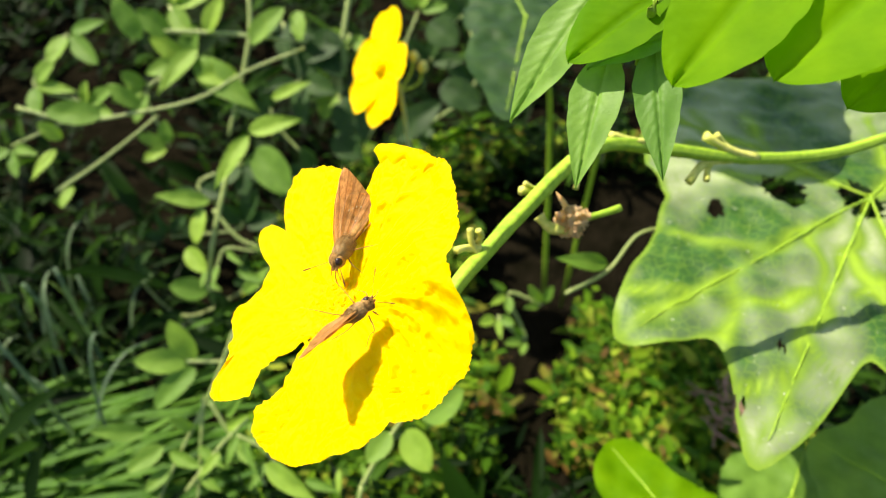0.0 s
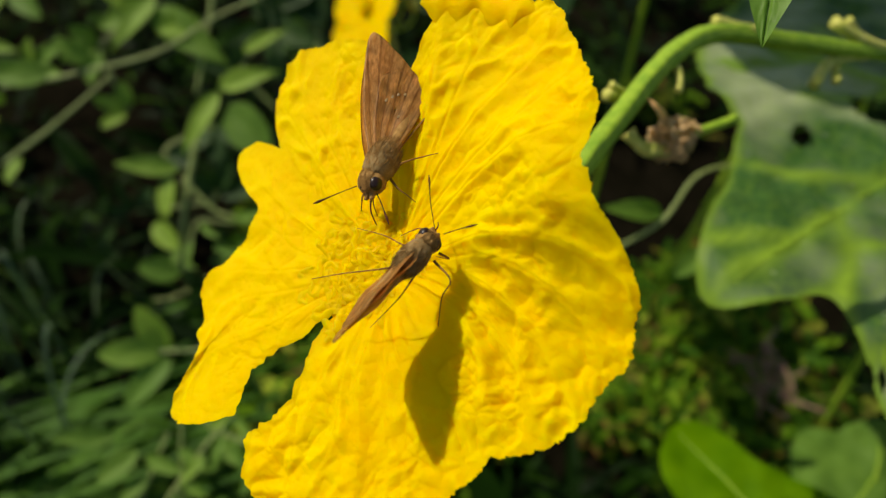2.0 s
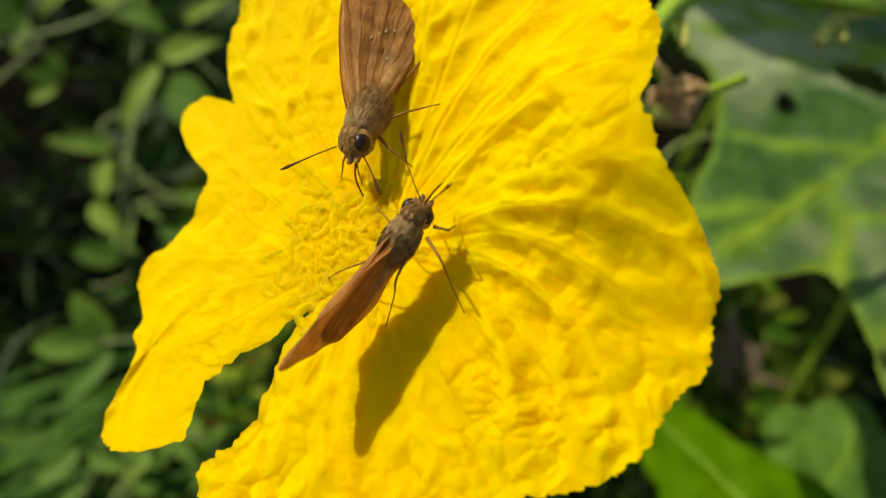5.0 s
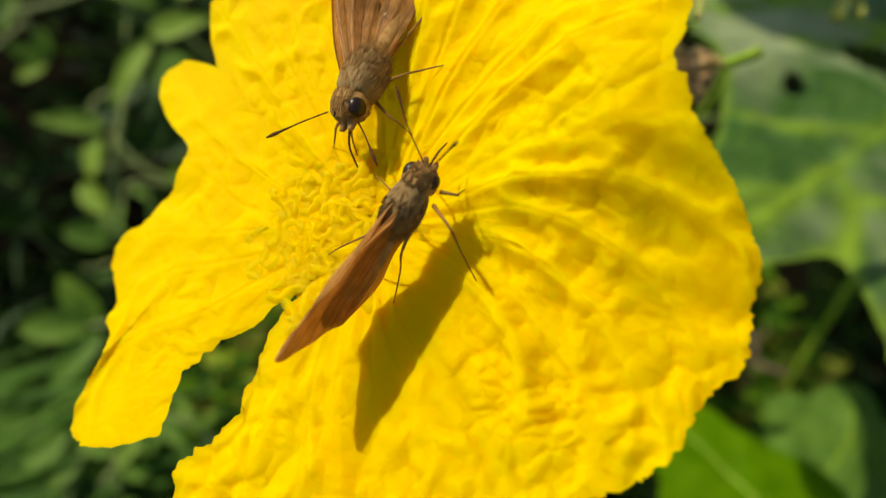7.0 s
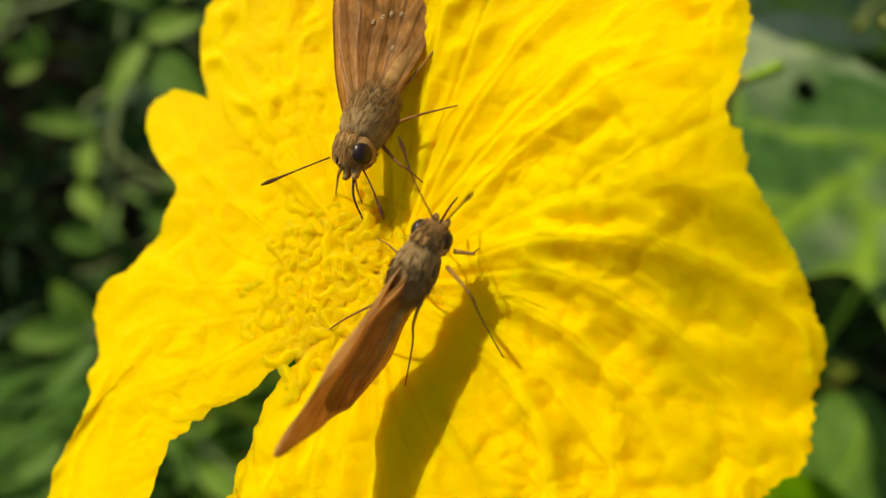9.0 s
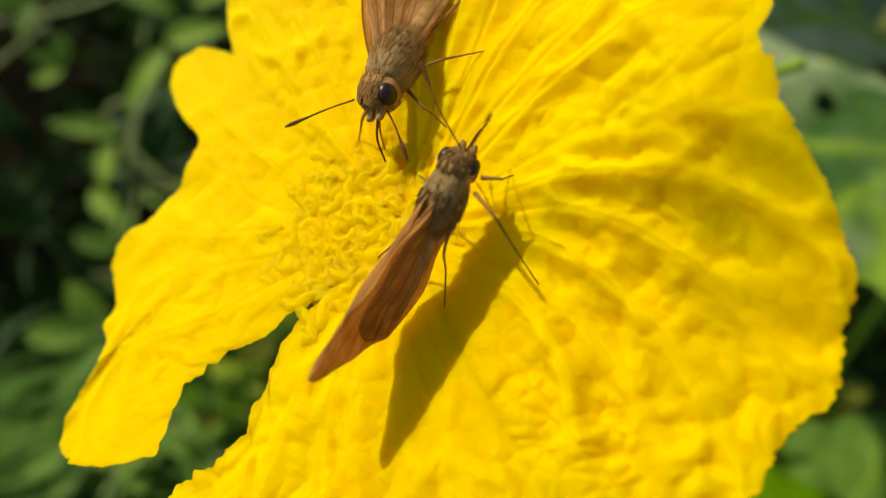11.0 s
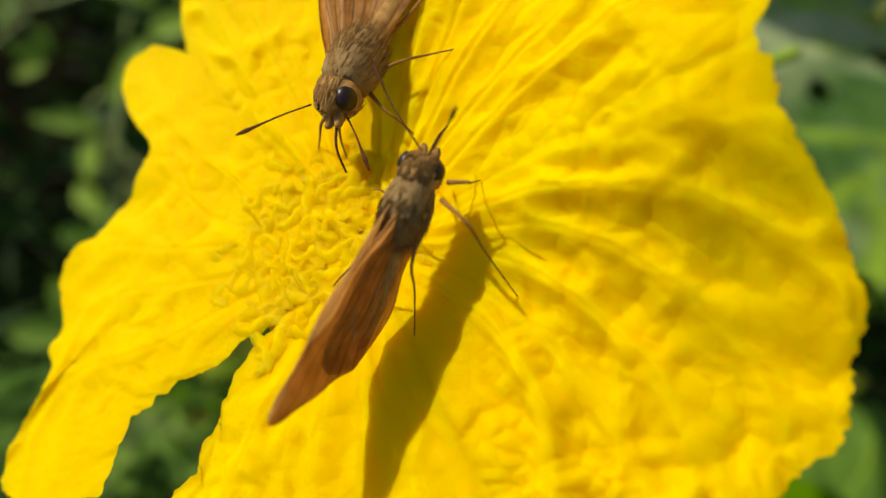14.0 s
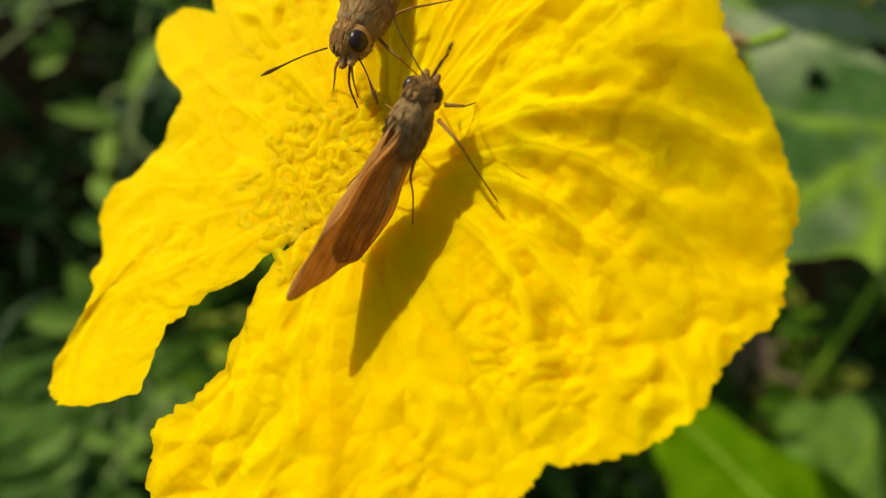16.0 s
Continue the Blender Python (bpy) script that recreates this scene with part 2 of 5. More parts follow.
def ball(centre, size, noise_amp=0.0, freq=1.0, nu=14, nv=18, turn=None):
    """Verts and faces of an uneven ellipsoid."""
    verts = []
    for i in range(nu):
        a = math.pi * (i + 0.02) / (nu - 0.96)
        for j in range(nv):
            b = 2 * math.pi * j / nv
            d = Vector((math.sin(a) * math.cos(b), math.sin(a) * math.sin(b), math.cos(a)))
            r = 1 + noise_amp * noise.noise(d * freq + Vector(centre) * 900)
            q = Vector((d.x * size[0], d.y * size[1], d.z * size[2])) * r
            verts.append(Vector(centre) + (turn @ q if turn else q))
    faces = grid_faces(nu, nv, True)
    faces.append(tuple(range(nv)))
    faces.append(tuple(range(nu * nv - 1, (nu - 1) * nv - 1, -1)))
    return verts, faces


def lance(s):
    return (math.sin(math.pi * s ** 0.8) ** 0.85) * (1 - 0.35 * s)


def oval(s):
    return math.sin(math.pi * s ** 0.9) ** 0.6


def strap(s):
    return min(1.0, s * 8) * (1 - s ** 3) * 0.9


def blade_mesh(name, length, width, outline, material, fold=0.25, droop=0.2, wave=0.02, seed=0.0, nl=22, nw=9, veins=0.0):
    """A leaf blade from the origin along +Y, top side +Z."""
    verts = []
    for i in range(nl):
        s = i / (nl - 1)
        w = width * 0.5 * max(outline(s), 0.012)
        for j in range(nw):
            u = j / (nw - 1) * 2 - 1
            x = u * w * (1 + 0.05 * noise.noise(Vector((s * 9 + seed, u, 3))))
            z = fold * abs(x) - droop * length * s * s
            z += wave * length * noise.noise(Vector((u * 1.2, s * 3.2, seed)))
            if veins:
                z += veins * abs(math.sin((s * 11 - abs(u) * 2.4) * math.pi)) ** 0.5 * (1 - 0.6 * abs(u)) - veins * 3 * math.exp(-(u / 0.10) ** 2)
            verts.append((x, length * s, z))
    return mesh(name, verts, grid_faces(nl, nw), material)


def aim(base, tip, up):
    """The pose whose +Y runs from base to tip and whose +Z leans to up."""
    y = (Vector(tip) - Vector(base)).normalized()
    x = y.cross(Vector(up)).normalized()
    z = x.cross(y)
    return Matrix(((x.x, y.x, z.x, base[0]), (x.y, y.y, z.y, base[1]), (x.z, y.z, z.z, base[2]), (0, 0, 0, 1)))


def leaf(base, tip, width, outline, material, parent, up=(0, -0.4, 1), label="", name="leaf", **shape):
    length = (Vector(tip) - Vector(base)).length
    droop = shape.pop("droop", 0.12)
    m = aim(base, tip, up) @ pose(0, 0, 0, math.degrees(droop) * 0.9)
    return piece(name, blade_mesh(name, length, width, outline, material, droop=droop, seed=base[0] * 50 + base[1] * 31, **shape), parent, label, m)


# ---- ground ----
def ground():
    ring = [0, 0.06] + [0.12 * k for k in range(1, 26)] + [4, 6, 10, 20, 40, 80, 160]
    verts, na = [], 64
    for r in ring:
        for j in range(na):
            a = 2 * math.pi * j / na
            p = Vector((r * math.cos(a), 0.8 + r * math.sin(a), 0))
            p.z = (0.035 * noise.noise(p * 3.1) + 0.018 * noise.noise(p * 11)) * (1 if r < 4 else 0.3)
            verts.append(p)
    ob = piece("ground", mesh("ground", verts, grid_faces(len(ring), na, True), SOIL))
    tagged(ob, "garden soil, coloured near-black for the shade under the weeds", "ground", "", "structure")


ground()

# ---- the gourd flower ----
CENTRE = Vector((-0.0276, 0.1302, 0.4975))
NORMAL = Vector((-0.408, -0.289, 0.866)).normalized()
ACROSS = Vector((0.913, -0.129, 0.387))
ALONG = NORMAL.cross(ACROSS).normalized()
ACROSS = ALONG.cross(NORMAL)
FLOWER = Matrix(((ACROSS.x, ALONG.x, NORMAL.x, CENTRE.x), (ACROSS.y, ALONG.y, NORMAL.y, CENTRE.y), (ACROSS.z, ALONG.z, NORMAL.z, CENTRE.z), (0, 0, 0, 1)))


def curve(vals, f):
    """A smooth value along a list, f from 0 to 1."""
    x = f * (len(vals) - 1)
    k = min(int(x), len(vals) - 2)
    t = x - k
    a, b, c, d = vals[max(k - 1, 0)], vals[k], vals[k + 1], vals[min(k + 2, len(vals) - 1)]
    return 0.5 * (2 * b + (c - a) * t + (2 * a - 5 * b + 4 * c - d) * t * t + (3 * b - a - 3 * c + d) * t ** 3)


def bell(x, centre, width):
    d = (x - centre + 180) % 360 - 180
    return math.exp(-(d / width) ** 2)


def shape(x, y):
    """The flower's common form in mm about its plane: a high ridge to one side, the other petals bent back, a fold between the upper two."""
    r, a = math.hypot(x, y), math.degrees(math.atan2(y, x)) % 360
    q = min(r / 42, 1.2) ** 2
    z = -2.9 + 0.9 * q + 11.0 * bell(a, 8, 36 if 8 < a < 188 else 26) * min(1, r / 28) ** 2
    z += (5.4 * bell(a, 75, 30) - 6.6 * bell(a, 165, 50) - 3.2 * bell(a, 335, 30)) * q
    return z - 1.6 * bell(a, 83, 7 + 60 / (r + 3)) * min(1, r / 8) * (1 - 0.35 * min(r / 42, 1.15))


def petal(start, end, rim, seed, ns=160, nu=170, tip=0.0, puck=1.0, common=True, jag=(0, 0), bow=0.05, groove=0.12, crinkle=1.0, ridge=0.9):
    """One crinkled petal: bow: how far its veins arc, ridge and groove: how high and deep they lie, crinkle: how blistered its skin is; bounding angles in degrees from base to rim, rim radii in mm, tip: how far the rim bends up."""
    verts = []
    span = abs(curve(end, 1) - curve(start, 1))
    for i in range(ns):
        s = (i / (ns - 1)) ** 0.85
        torn = noise.noise(Vector((s * 15, seed, 2))) + 0.5 * noise.noise(Vector((s * 41, seed, 6)))
        a0, a1 = curve(start, s), curve(end, s)
        for j in range(nu):
            u = j / (nu - 1)
            a = radians(a0 + (a1 - a0) * u + torn * (jag[0] * (1 - u) ** 10 + jag[1] * u ** 10))
            edge = curve(rim, u)
            edge += -0.35 + 0.8 * noise.noise(Vector((u * span * 0.14, seed, 0))) + 0.55 * abs(noise.noise(Vector((u * span * 0.33, seed, 5)))) + 0.4 * noise.noise(Vector((u * span * 0.9, seed, 9))) + 0.3 * noise.noise(Vector((u * span * 2.1, seed, 4)))
            r = 2.0 + (edge - 2.0) * s
            x, y = r * math.cos(a), r * math.sin(a)
            far = min(1.0, max(0.0, (r - 4) / 14))
            q = Vector((x, y, 7.0))
            edgy = min(1.0, min(u, 1 - u) * 9)
            # puckered skin: round blisters with sharp creases
            bend = Vector((noise.noise(q * 0.13), noise.noise(q * 0.13 + Vector((9, 0, 0))), 0)) * 2.2
            d = noise.voronoi((q + bend) * 0.20)[0]
            blister = 1 - math.exp(-2.6 * (d[1] - d[0]))
            d = noise.voronoi((q + bend * 0.7) * 0.44)[0]
            small = 1 - math.exp(-2.4 * (d[1] - d[0]))
            rough = min(1.2, max(0.2, 0.7 + 1.3 * noise.noise(q * 0.075 + Vector((0, 5, 0)))))
            z = shape(x, y) if common else 0.0
            z += (0.8 * edgy * noise.noise(Vector((u * span * 0.10, seed * 3, 1))) + tip) * s ** 4
            # broad raised veins fan out in arcs from the base, with ribs slanting off either side
            gap = 0.19 * (0.55 + 0.45 * s) * abs(a1 - a0) * r / 57.3
            crest = (0.3 + 0.7 * math.sin(math.pi * min(1.0, s * 1.02)) ** 0.7) * far
            smooth = 0.0
            for k in range(-3, 3):
                c = 0.5 + k * 0.19 * (0.55 + 0.45 * s) + bow * (s * s - 0.35) + 0.018 * math.sin(s * 6 + k * 2 + seed)
                w = (u - c) * (a1 - a0) * r / 57.3
                line = math.exp(-(w / (0.8 + 0.8 * s)) ** 2)
                smooth = max(smooth, line)
                z += puck * edgy * crest * (ridge if k % 2 == 0 else 0.7 * ridge) * line
                z -= groove * edgy * math.exp(-(w / 0.32) ** 2) * min(1, s * 4) * (1 - s ** 2)
                fade = max(0.0, 1 - (w / (0.95 * gap + 0.1)) ** 2) ** 2
                if fade:
                    ph = (r * 0.85 - abs(w) * 0.75) / 6.6 + (0.5 if w > 0 else 0.0) + 0.37 * k + 0.5 * noise.noise(q * 0.10) + 0.16 * noise.noise(q * 0.3)
                    rib = (0.5 + 0.5 * math.cos(ph * 2 * math.pi)) ** 2.2
                    z += puck * 1.3 * far * edgy * fade * min(1, abs(w) / 1.5) * rib * (0.65 + 0.7 * noise.noise(q * 0.12 + Vector((4, 0, 0))))
            skin = rough * (1 + (crinkle - 1) * edgy) * (1 - 0.6 * smooth * edgy)
            z += puck * far * (skin * (0.85 * blister + 0.42 * small - 0.55) + 0.5 * noise.noise(q * 0.11) + 0.10 * noise.noise(q * 0.8))
            # fine pleats close to the throat
            z += 0.10 * math.cos(u * span * 0.55 + 2 * noise.noise(q * 0.2)) * math.exp(-((r - 11) / 7) ** 2) * edgy
            if common:
                z -= 0.05 * math.exp(-u * 30)
            verts.append((x / 1000, y / 1000, z / 1000))
    return mesh("petal", verts, grid_faces(ns, nu), PETAL)


def flower_head():
    f = thing("gourd_flower", "wide open yellow gourd flower with crinkled petals", "flower", FLOWER)
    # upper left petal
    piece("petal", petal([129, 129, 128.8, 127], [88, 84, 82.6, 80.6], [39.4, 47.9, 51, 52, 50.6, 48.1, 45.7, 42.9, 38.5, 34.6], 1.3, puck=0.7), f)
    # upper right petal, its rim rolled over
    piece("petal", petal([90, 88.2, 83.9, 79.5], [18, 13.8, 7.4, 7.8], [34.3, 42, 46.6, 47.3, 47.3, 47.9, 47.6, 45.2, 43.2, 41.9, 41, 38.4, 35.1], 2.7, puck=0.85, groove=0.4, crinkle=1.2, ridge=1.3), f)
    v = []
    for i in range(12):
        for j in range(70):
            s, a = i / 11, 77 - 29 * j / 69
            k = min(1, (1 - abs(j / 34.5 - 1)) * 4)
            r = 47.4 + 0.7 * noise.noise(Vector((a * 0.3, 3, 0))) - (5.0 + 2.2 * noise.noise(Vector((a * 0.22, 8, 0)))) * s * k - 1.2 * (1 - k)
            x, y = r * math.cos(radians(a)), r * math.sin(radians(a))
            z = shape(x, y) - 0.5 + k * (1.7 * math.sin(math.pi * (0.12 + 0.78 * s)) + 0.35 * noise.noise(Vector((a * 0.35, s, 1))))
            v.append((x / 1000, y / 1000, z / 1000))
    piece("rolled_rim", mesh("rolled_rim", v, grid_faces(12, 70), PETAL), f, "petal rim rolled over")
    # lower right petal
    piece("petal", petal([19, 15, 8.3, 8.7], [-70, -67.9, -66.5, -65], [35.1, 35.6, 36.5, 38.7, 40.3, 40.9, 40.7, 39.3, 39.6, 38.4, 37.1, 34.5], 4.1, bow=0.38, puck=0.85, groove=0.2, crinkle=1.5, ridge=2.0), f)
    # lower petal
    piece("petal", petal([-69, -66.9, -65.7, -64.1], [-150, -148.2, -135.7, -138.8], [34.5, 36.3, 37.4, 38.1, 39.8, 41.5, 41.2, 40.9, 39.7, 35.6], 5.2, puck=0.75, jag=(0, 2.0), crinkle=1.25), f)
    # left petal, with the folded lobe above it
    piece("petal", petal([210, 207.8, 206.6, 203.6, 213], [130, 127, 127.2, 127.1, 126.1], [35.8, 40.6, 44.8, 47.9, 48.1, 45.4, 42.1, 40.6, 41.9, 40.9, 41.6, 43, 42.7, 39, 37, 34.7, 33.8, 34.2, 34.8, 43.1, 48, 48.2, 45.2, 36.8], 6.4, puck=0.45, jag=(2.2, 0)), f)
    # the throat under the stamens
    v = []
    for i in range(10):
        for j in range(40):
            r, a = 11 * (i + 0.05) / 9, 2 * math.pi * j / 40
            x, y = r * math.cos(a) - 1.0, r * math.sin(a) - 0.5
            v.append((x / 1000, y / 1000, (shape(x, y) - 0.55 - 0.03 * r) / 1000))
    piece("throat", mesh("throat", v, grid_faces(10, 40, True), PETAL), f)
    # winding, ruffled anther lobes: low crinkled frills standing on the throat
    rnd = random.Random(4)
    for k in range(80):
        r, a = 9.6 * math.sqrt((k + 0.5) / 80), k * 2.4
        x, y = r * math.cos(a) - 5.6, r * math.sin(a) + 1.8
        turn, bend = rnd.uniform(0, 6.28), rnd.uniform(-1.0, 1.0)
        length, tall = rnd.uniform(3.5, 6.0), rnd.uniform(0.35, 0.85) * (1.2 - r / 16)
        v = []
        for i in range(26):
            g = i / 25
            way = turn + bend * 2.4 * g + 0.9 * math.sin(g * 6 + k)
            x, y = x + length / 25 * math.cos(way), y + length / 25 * math.sin(way)
            side = Vector((-math.sin(way), math.cos(way), 0))
            h = tall * (0.8 + 0.6 * noise.noise(Vector((g * length * 0.8, k, 0)))) * min(1, g * 4, (1 - g) * 4)
            lean = 0.6 * noise.noise(Vector((g * 3, k, 5))) + 0.4 * math.sin(g * length * 1.7)
            for o, up in ((-0.95, -0.5), (-0.55, 0.3), (-0.2, 0.85), (0.0, 1.0), (0.25, 0.8), (0.6, 0.25), (0.95, -0.5)):
                q = Vector((x, y, shape(x, y) + 0.2 + h * up)) + side * (o * 0.8 + lean * h * max(up, 0))
                q += Vector((noise.noise(q * 1.1), noise.noise(q * 1.1 + Vector((7, 0, 0))), noise.noise(q * 1.5))) * 0.25
                v.append(q / 1000)
        piece("stamen", mesh("stamen", v, grid_faces(26, 7), STAMEN), f, "crinkled yellow stamen" if k == 0 else "")
    # small blemishes and a grain of pollen on the petals
    for x, y, r, m in ((-24.0, 12.4, 0.3, STUB), (-12.4, 9.2, 0.22, LEG)):
        v, fa = ball((x / 1000, y / 1000, (shape(x, y) - 0.05) / 1000), (r * 0.0016, r * 0.0006, r * 0.0006), 0.5, 3, 8, 10)
        piece("blemish", mesh("blemish", v, fa, m), f, "small brown blemish")
    # green calyx behind
    for k in range(5):
        a = radians(20 + 72 * k)
        leaf((0.003 * math.cos(a), 0.003 * math.sin(a), -0.010), (0.024 * math.cos(a), 0.024 * math.sin(a), -0.014), 0.009, lance, BRIGHT, f, (0, 0, 1), "green pointed sepal", "sepal", droop=0.1, nl=10, nw=5)
    return f


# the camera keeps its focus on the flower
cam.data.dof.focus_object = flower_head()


# ---- skippers ----
def wing_outline(pts, n):
    p = spline([(0, y, z) for y, z in pts] + [(0, pts[0][0], pts[0][1])], n + 1)
    return [(q.y, q.z) for q in p[:-1]]


def flare(y, z):
    """Half the gap between closed wings in mm: wide beside the body, closing above it."""
    low = 1 / (1 + math.exp((z - 0.6) * 1.3))
    base = math.exp(-((y + 3.2) / 3.6) ** 2) / (1 + math.exp((z - 2.6) * 1.3))
    return 0.14 + 1.3 * low + 0.45 * base


def wing_x(side, y, z, spread, lean):
    apart = 2.2 * spread * math.exp(-((y + 7) / 5.5) ** 2) * (1 - math.exp(-max(z, 0) / 2))
    return side * (flare(y, z) + apart + 0.12 * math.sin(y * 0.9)) + lean * max(z - 1.2, 0)


def wing_mesh(name, pts, side, spread, lean, material):
    """A wing, a thin sheet with a turned rim. pts in mm in the body's middle plane (back negative, up)."""
    rim = wing_outline(pts, 64)
    cy = sum(p[0] for p in rim) / len(rim)
    cz = sum(p[1] for p in rim) / len(rim)
    verts, rings, n = [], 14, len(rim)
    for k in range(rings + 1):
        f = 0.02 + 0.98 * min(k, rings - 1) / (rings - 1)
        for y, z in rim:
            yy, zz = cy + (y - cy) * f, cz + (z - cz) * f
            x = wing_x(side, yy, zz, spread, lean) + side * 0.06 * math.sin(math.atan2(zz, yy) * 40) - (side * 0.12 if k == rings else 0)
            verts.append((x / 1000, yy / 1000, zz / 1000))
    return mesh(name, verts, grid_faces(rings + 1, n, True) + [tuple(range(n))], material)


def skipper(name, label, m, size, spread, lean, twist, antennae, legs):
    """spread: how far each wing stands out, left and right; lean: how far the pair tips over; twist: how far head and thorax roll under them; feelers and legs in mm on the flower."""
    at = m.inverted() @ FLOWER
    antennae, legs = ([[at @ (Vector(q) / 1000) * 1000 / size for q in line] for line in lines] for lines in (antennae, legs))
    body = s = thing(name, label, "butterfly", m, "skippers on the flower")
    v, f = ball((0, -0.0004, 0), (0.0020, 0.0016, 0.0019), 0.12, 6)
    head = piece("head", mesh("head", v, f, FUR), s)
    for sd in (-1, 1):
        v, f = ball((sd * 0.00136, 0.0001, 0.0001), (0.00074, 0.00104, 0.00102))
        piece("eye", mesh("eye", v, f, EYE_MAT), head, "glossy dark red-brown eye")
        v, f = tube([(sd * 0.0005, 0.0008, -0.0006), (sd * 0.0006, 0.0017, -0.0009), (sd * 0.0007, 0.0021, -0.0008)], [0.0005, 0.0004, 0.00015], 8, 8)
        piece("palp", mesh("palp", v, f, FUR), head)
    v, f = tube([(0, 0.0012, -0.0010), (0, 0.0030, -0.0022), (0, 0.0040, -0.0042)], [0.00014, 0.00011, 0.00008], 10, 6)
    piece("proboscis", mesh("proboscis", v, f, CLUB), head)
    v, f = ball((0, -0.0036, 0.0003), (0.0022, 0.0036, 0.0024), 0.10, 5, 18, 22)
    piece("thorax", mesh("thorax", v, f, FUR_GREY), s, "furry grey-green thorax")
    # short fur lying back over head and thorax
    rnd = random.Random(9)
    v, f = [], []
    for k in range(3000):
        d = Vector((rnd.gauss(0, 1), rnd.gauss(0, 1), rnd.gauss(0.3, 1))).normalized()
        c, r = ((0, -0.0036, 0.0003), (0.0022, 0.0036, 0.0024)) if k % 3 else ((0, -0.0001, 0), (0.0020, 0.0018, 0.0019))
        if not k % 3 and abs(d.x) > 0.72:
            continue
        p = Vector((c[0] + d.x * r[0], c[1] + d.y * r[1], c[2] + d.z * r[2]))
        e = p + d * rnd.uniform(0.00003, 0.00018) + Vector((rnd.uniform(-0.25, 0.25), -1, rnd.uniform(-0.1, 0.2))) * rnd.uniform(0.0005, 0.0011)
        w = d.cross(e - p).normalized() * 0.000024
        v += [p - w, p + w, p - d * 0.0001, e]
        o = len(v) - 4
        f += [(o, o + 1, o + 3), (o + 1, o + 2, o + 3), (o + 2, o, o + 3)]
    piece("fur", mesh("fur", v, f, FUR), body, "short brown fur")
    for q in s.children_recursive:
        q.data.transform(Matrix.Rotation(radians(twist), 4, "Y"))
    v, f = tube([(0, -0.0062, 0.0003), (0, -0.0095, 0.0003), (0, -0.0130, 0.0005), (0, -0.0152, 0.0006)], [0.0012, 0.0011, 0.0009, 0.0003], 18, 12, 0.05)
    piece("abdomen", mesh("abdomen", v, f, FUR), s)
    # narrow pointed forewing, rounded hindwing lying outside it
    fore = [(-1.8, 1.4), (-5.8, 4.2), (-11.5, 7.6), (-16.5, 9.9), (-20.4, 11.2), (-21.2, 10.2), (-20.2, 6.8), (-18.6, 3.0), (-17.4, 0.8), (-12.0, 0.2), (-6.0, 0.4)]
    hind = [(-2.4, 1.4), (-7.0, 3.6), (-11.5, 5.6), (-15.2, 6.6), (-17.6, 5.4), (-18.2, 3.2), (-17.2, 0.8), (-13.6, -0.4), (-8.5, -0.6), (-3.2, -0.2)]
    for sd in (-1, 1):
        piece("forewing", wing_mesh("forewing", fore, sd, spread[sd > 0], lean, WING_DARK), s, "brown pointed forewing")
        w = piece("hindwing", wing_mesh("hindwing", hind, sd * 1.1, spread[sd > 0], lean, WING), s, "brown rounded hindwing with pale spots")
        for y, z in ((-13.2, 3.9), (-14.1, 3.4), (-14.7, 2.6), (-12.2, 4.4), (-10.8, 1.8)):
            x = wing_x(sd * 1.1, y, z, spread[sd > 0], lean) + sd * 0.075
            v, f = ball((x / 1000, y / 1000, z / 1000), (0.00003, 0.00032, 0.00018), 0.3, 5, 6, 8)
            piece("spot", mesh("spot", v, f, SCALE_SPOT), w, "pale scale spot")
    for a in antennae:
        b = [Vector(q) / 1000 for q in a]
        t = b[-1] + (b[-1] - b[-2]).normalized() * 0.0014
        v, f = tube([*b, t], [0.00008, 0.00007, 0.00008, 0.0002, 0.00008], 20, 6)
        piece("antenna", mesh("antenna", v, f, CLUB), head, "club-tipped antenna")
    for g in legs:
        v, f = tube([Vector(q) / 1000 for q in g], [0.00024, 0.00016, 0.00011, 0.00008, 0.00006], 20, 6)
        piece("leg", mesh("leg", v, f, LEG), s)
    for q in s.children_recursive:
        q.data.transform(Matrix.Scale(size, 4))
    return s


LEAN_ANGLE = radians(28)


def perched(hx, hy, hz, da, db, dc, roll, lean=0.0):
    """The pose of a skipper on the flower: its head in mm, the way from the head to its wing tips, and its roll about that way."""
    v = Vector((da, db, dc)).normalized()
    d = (Vector((0, 0, 1)) - v * v.z).normalized()
    d = Matrix.Rotation(radians(roll), 3, v) @ d
    back = v * math.cos(LEAN_ANGLE) - d * math.sin(LEAN_ANGLE)
    z = v * math.sin(LEAN_ANGLE) + d * math.cos(LEAN_ANGLE)
    y = -back
    x = y.cross(z)
    # wings that lean over still point the same way
    swing = Vector((lean * 9.8, -20.4, 11.2)).rotation_difference(Vector((0, -math.cos(LEAN_ANGLE), math.sin(LEAN_ANGLE)))).to_matrix()
    x, y, z = (x * c.x + y * c.y + z * c.z for c in swing.col)
    return FLOWER @ Matrix(((x.x, y.x, z.x, hx / 1000), (x.y, y.y, z.y, hy / 1000), (x.z, y.z, z.z, hz / 1000), (0, 0, 0, 1)))


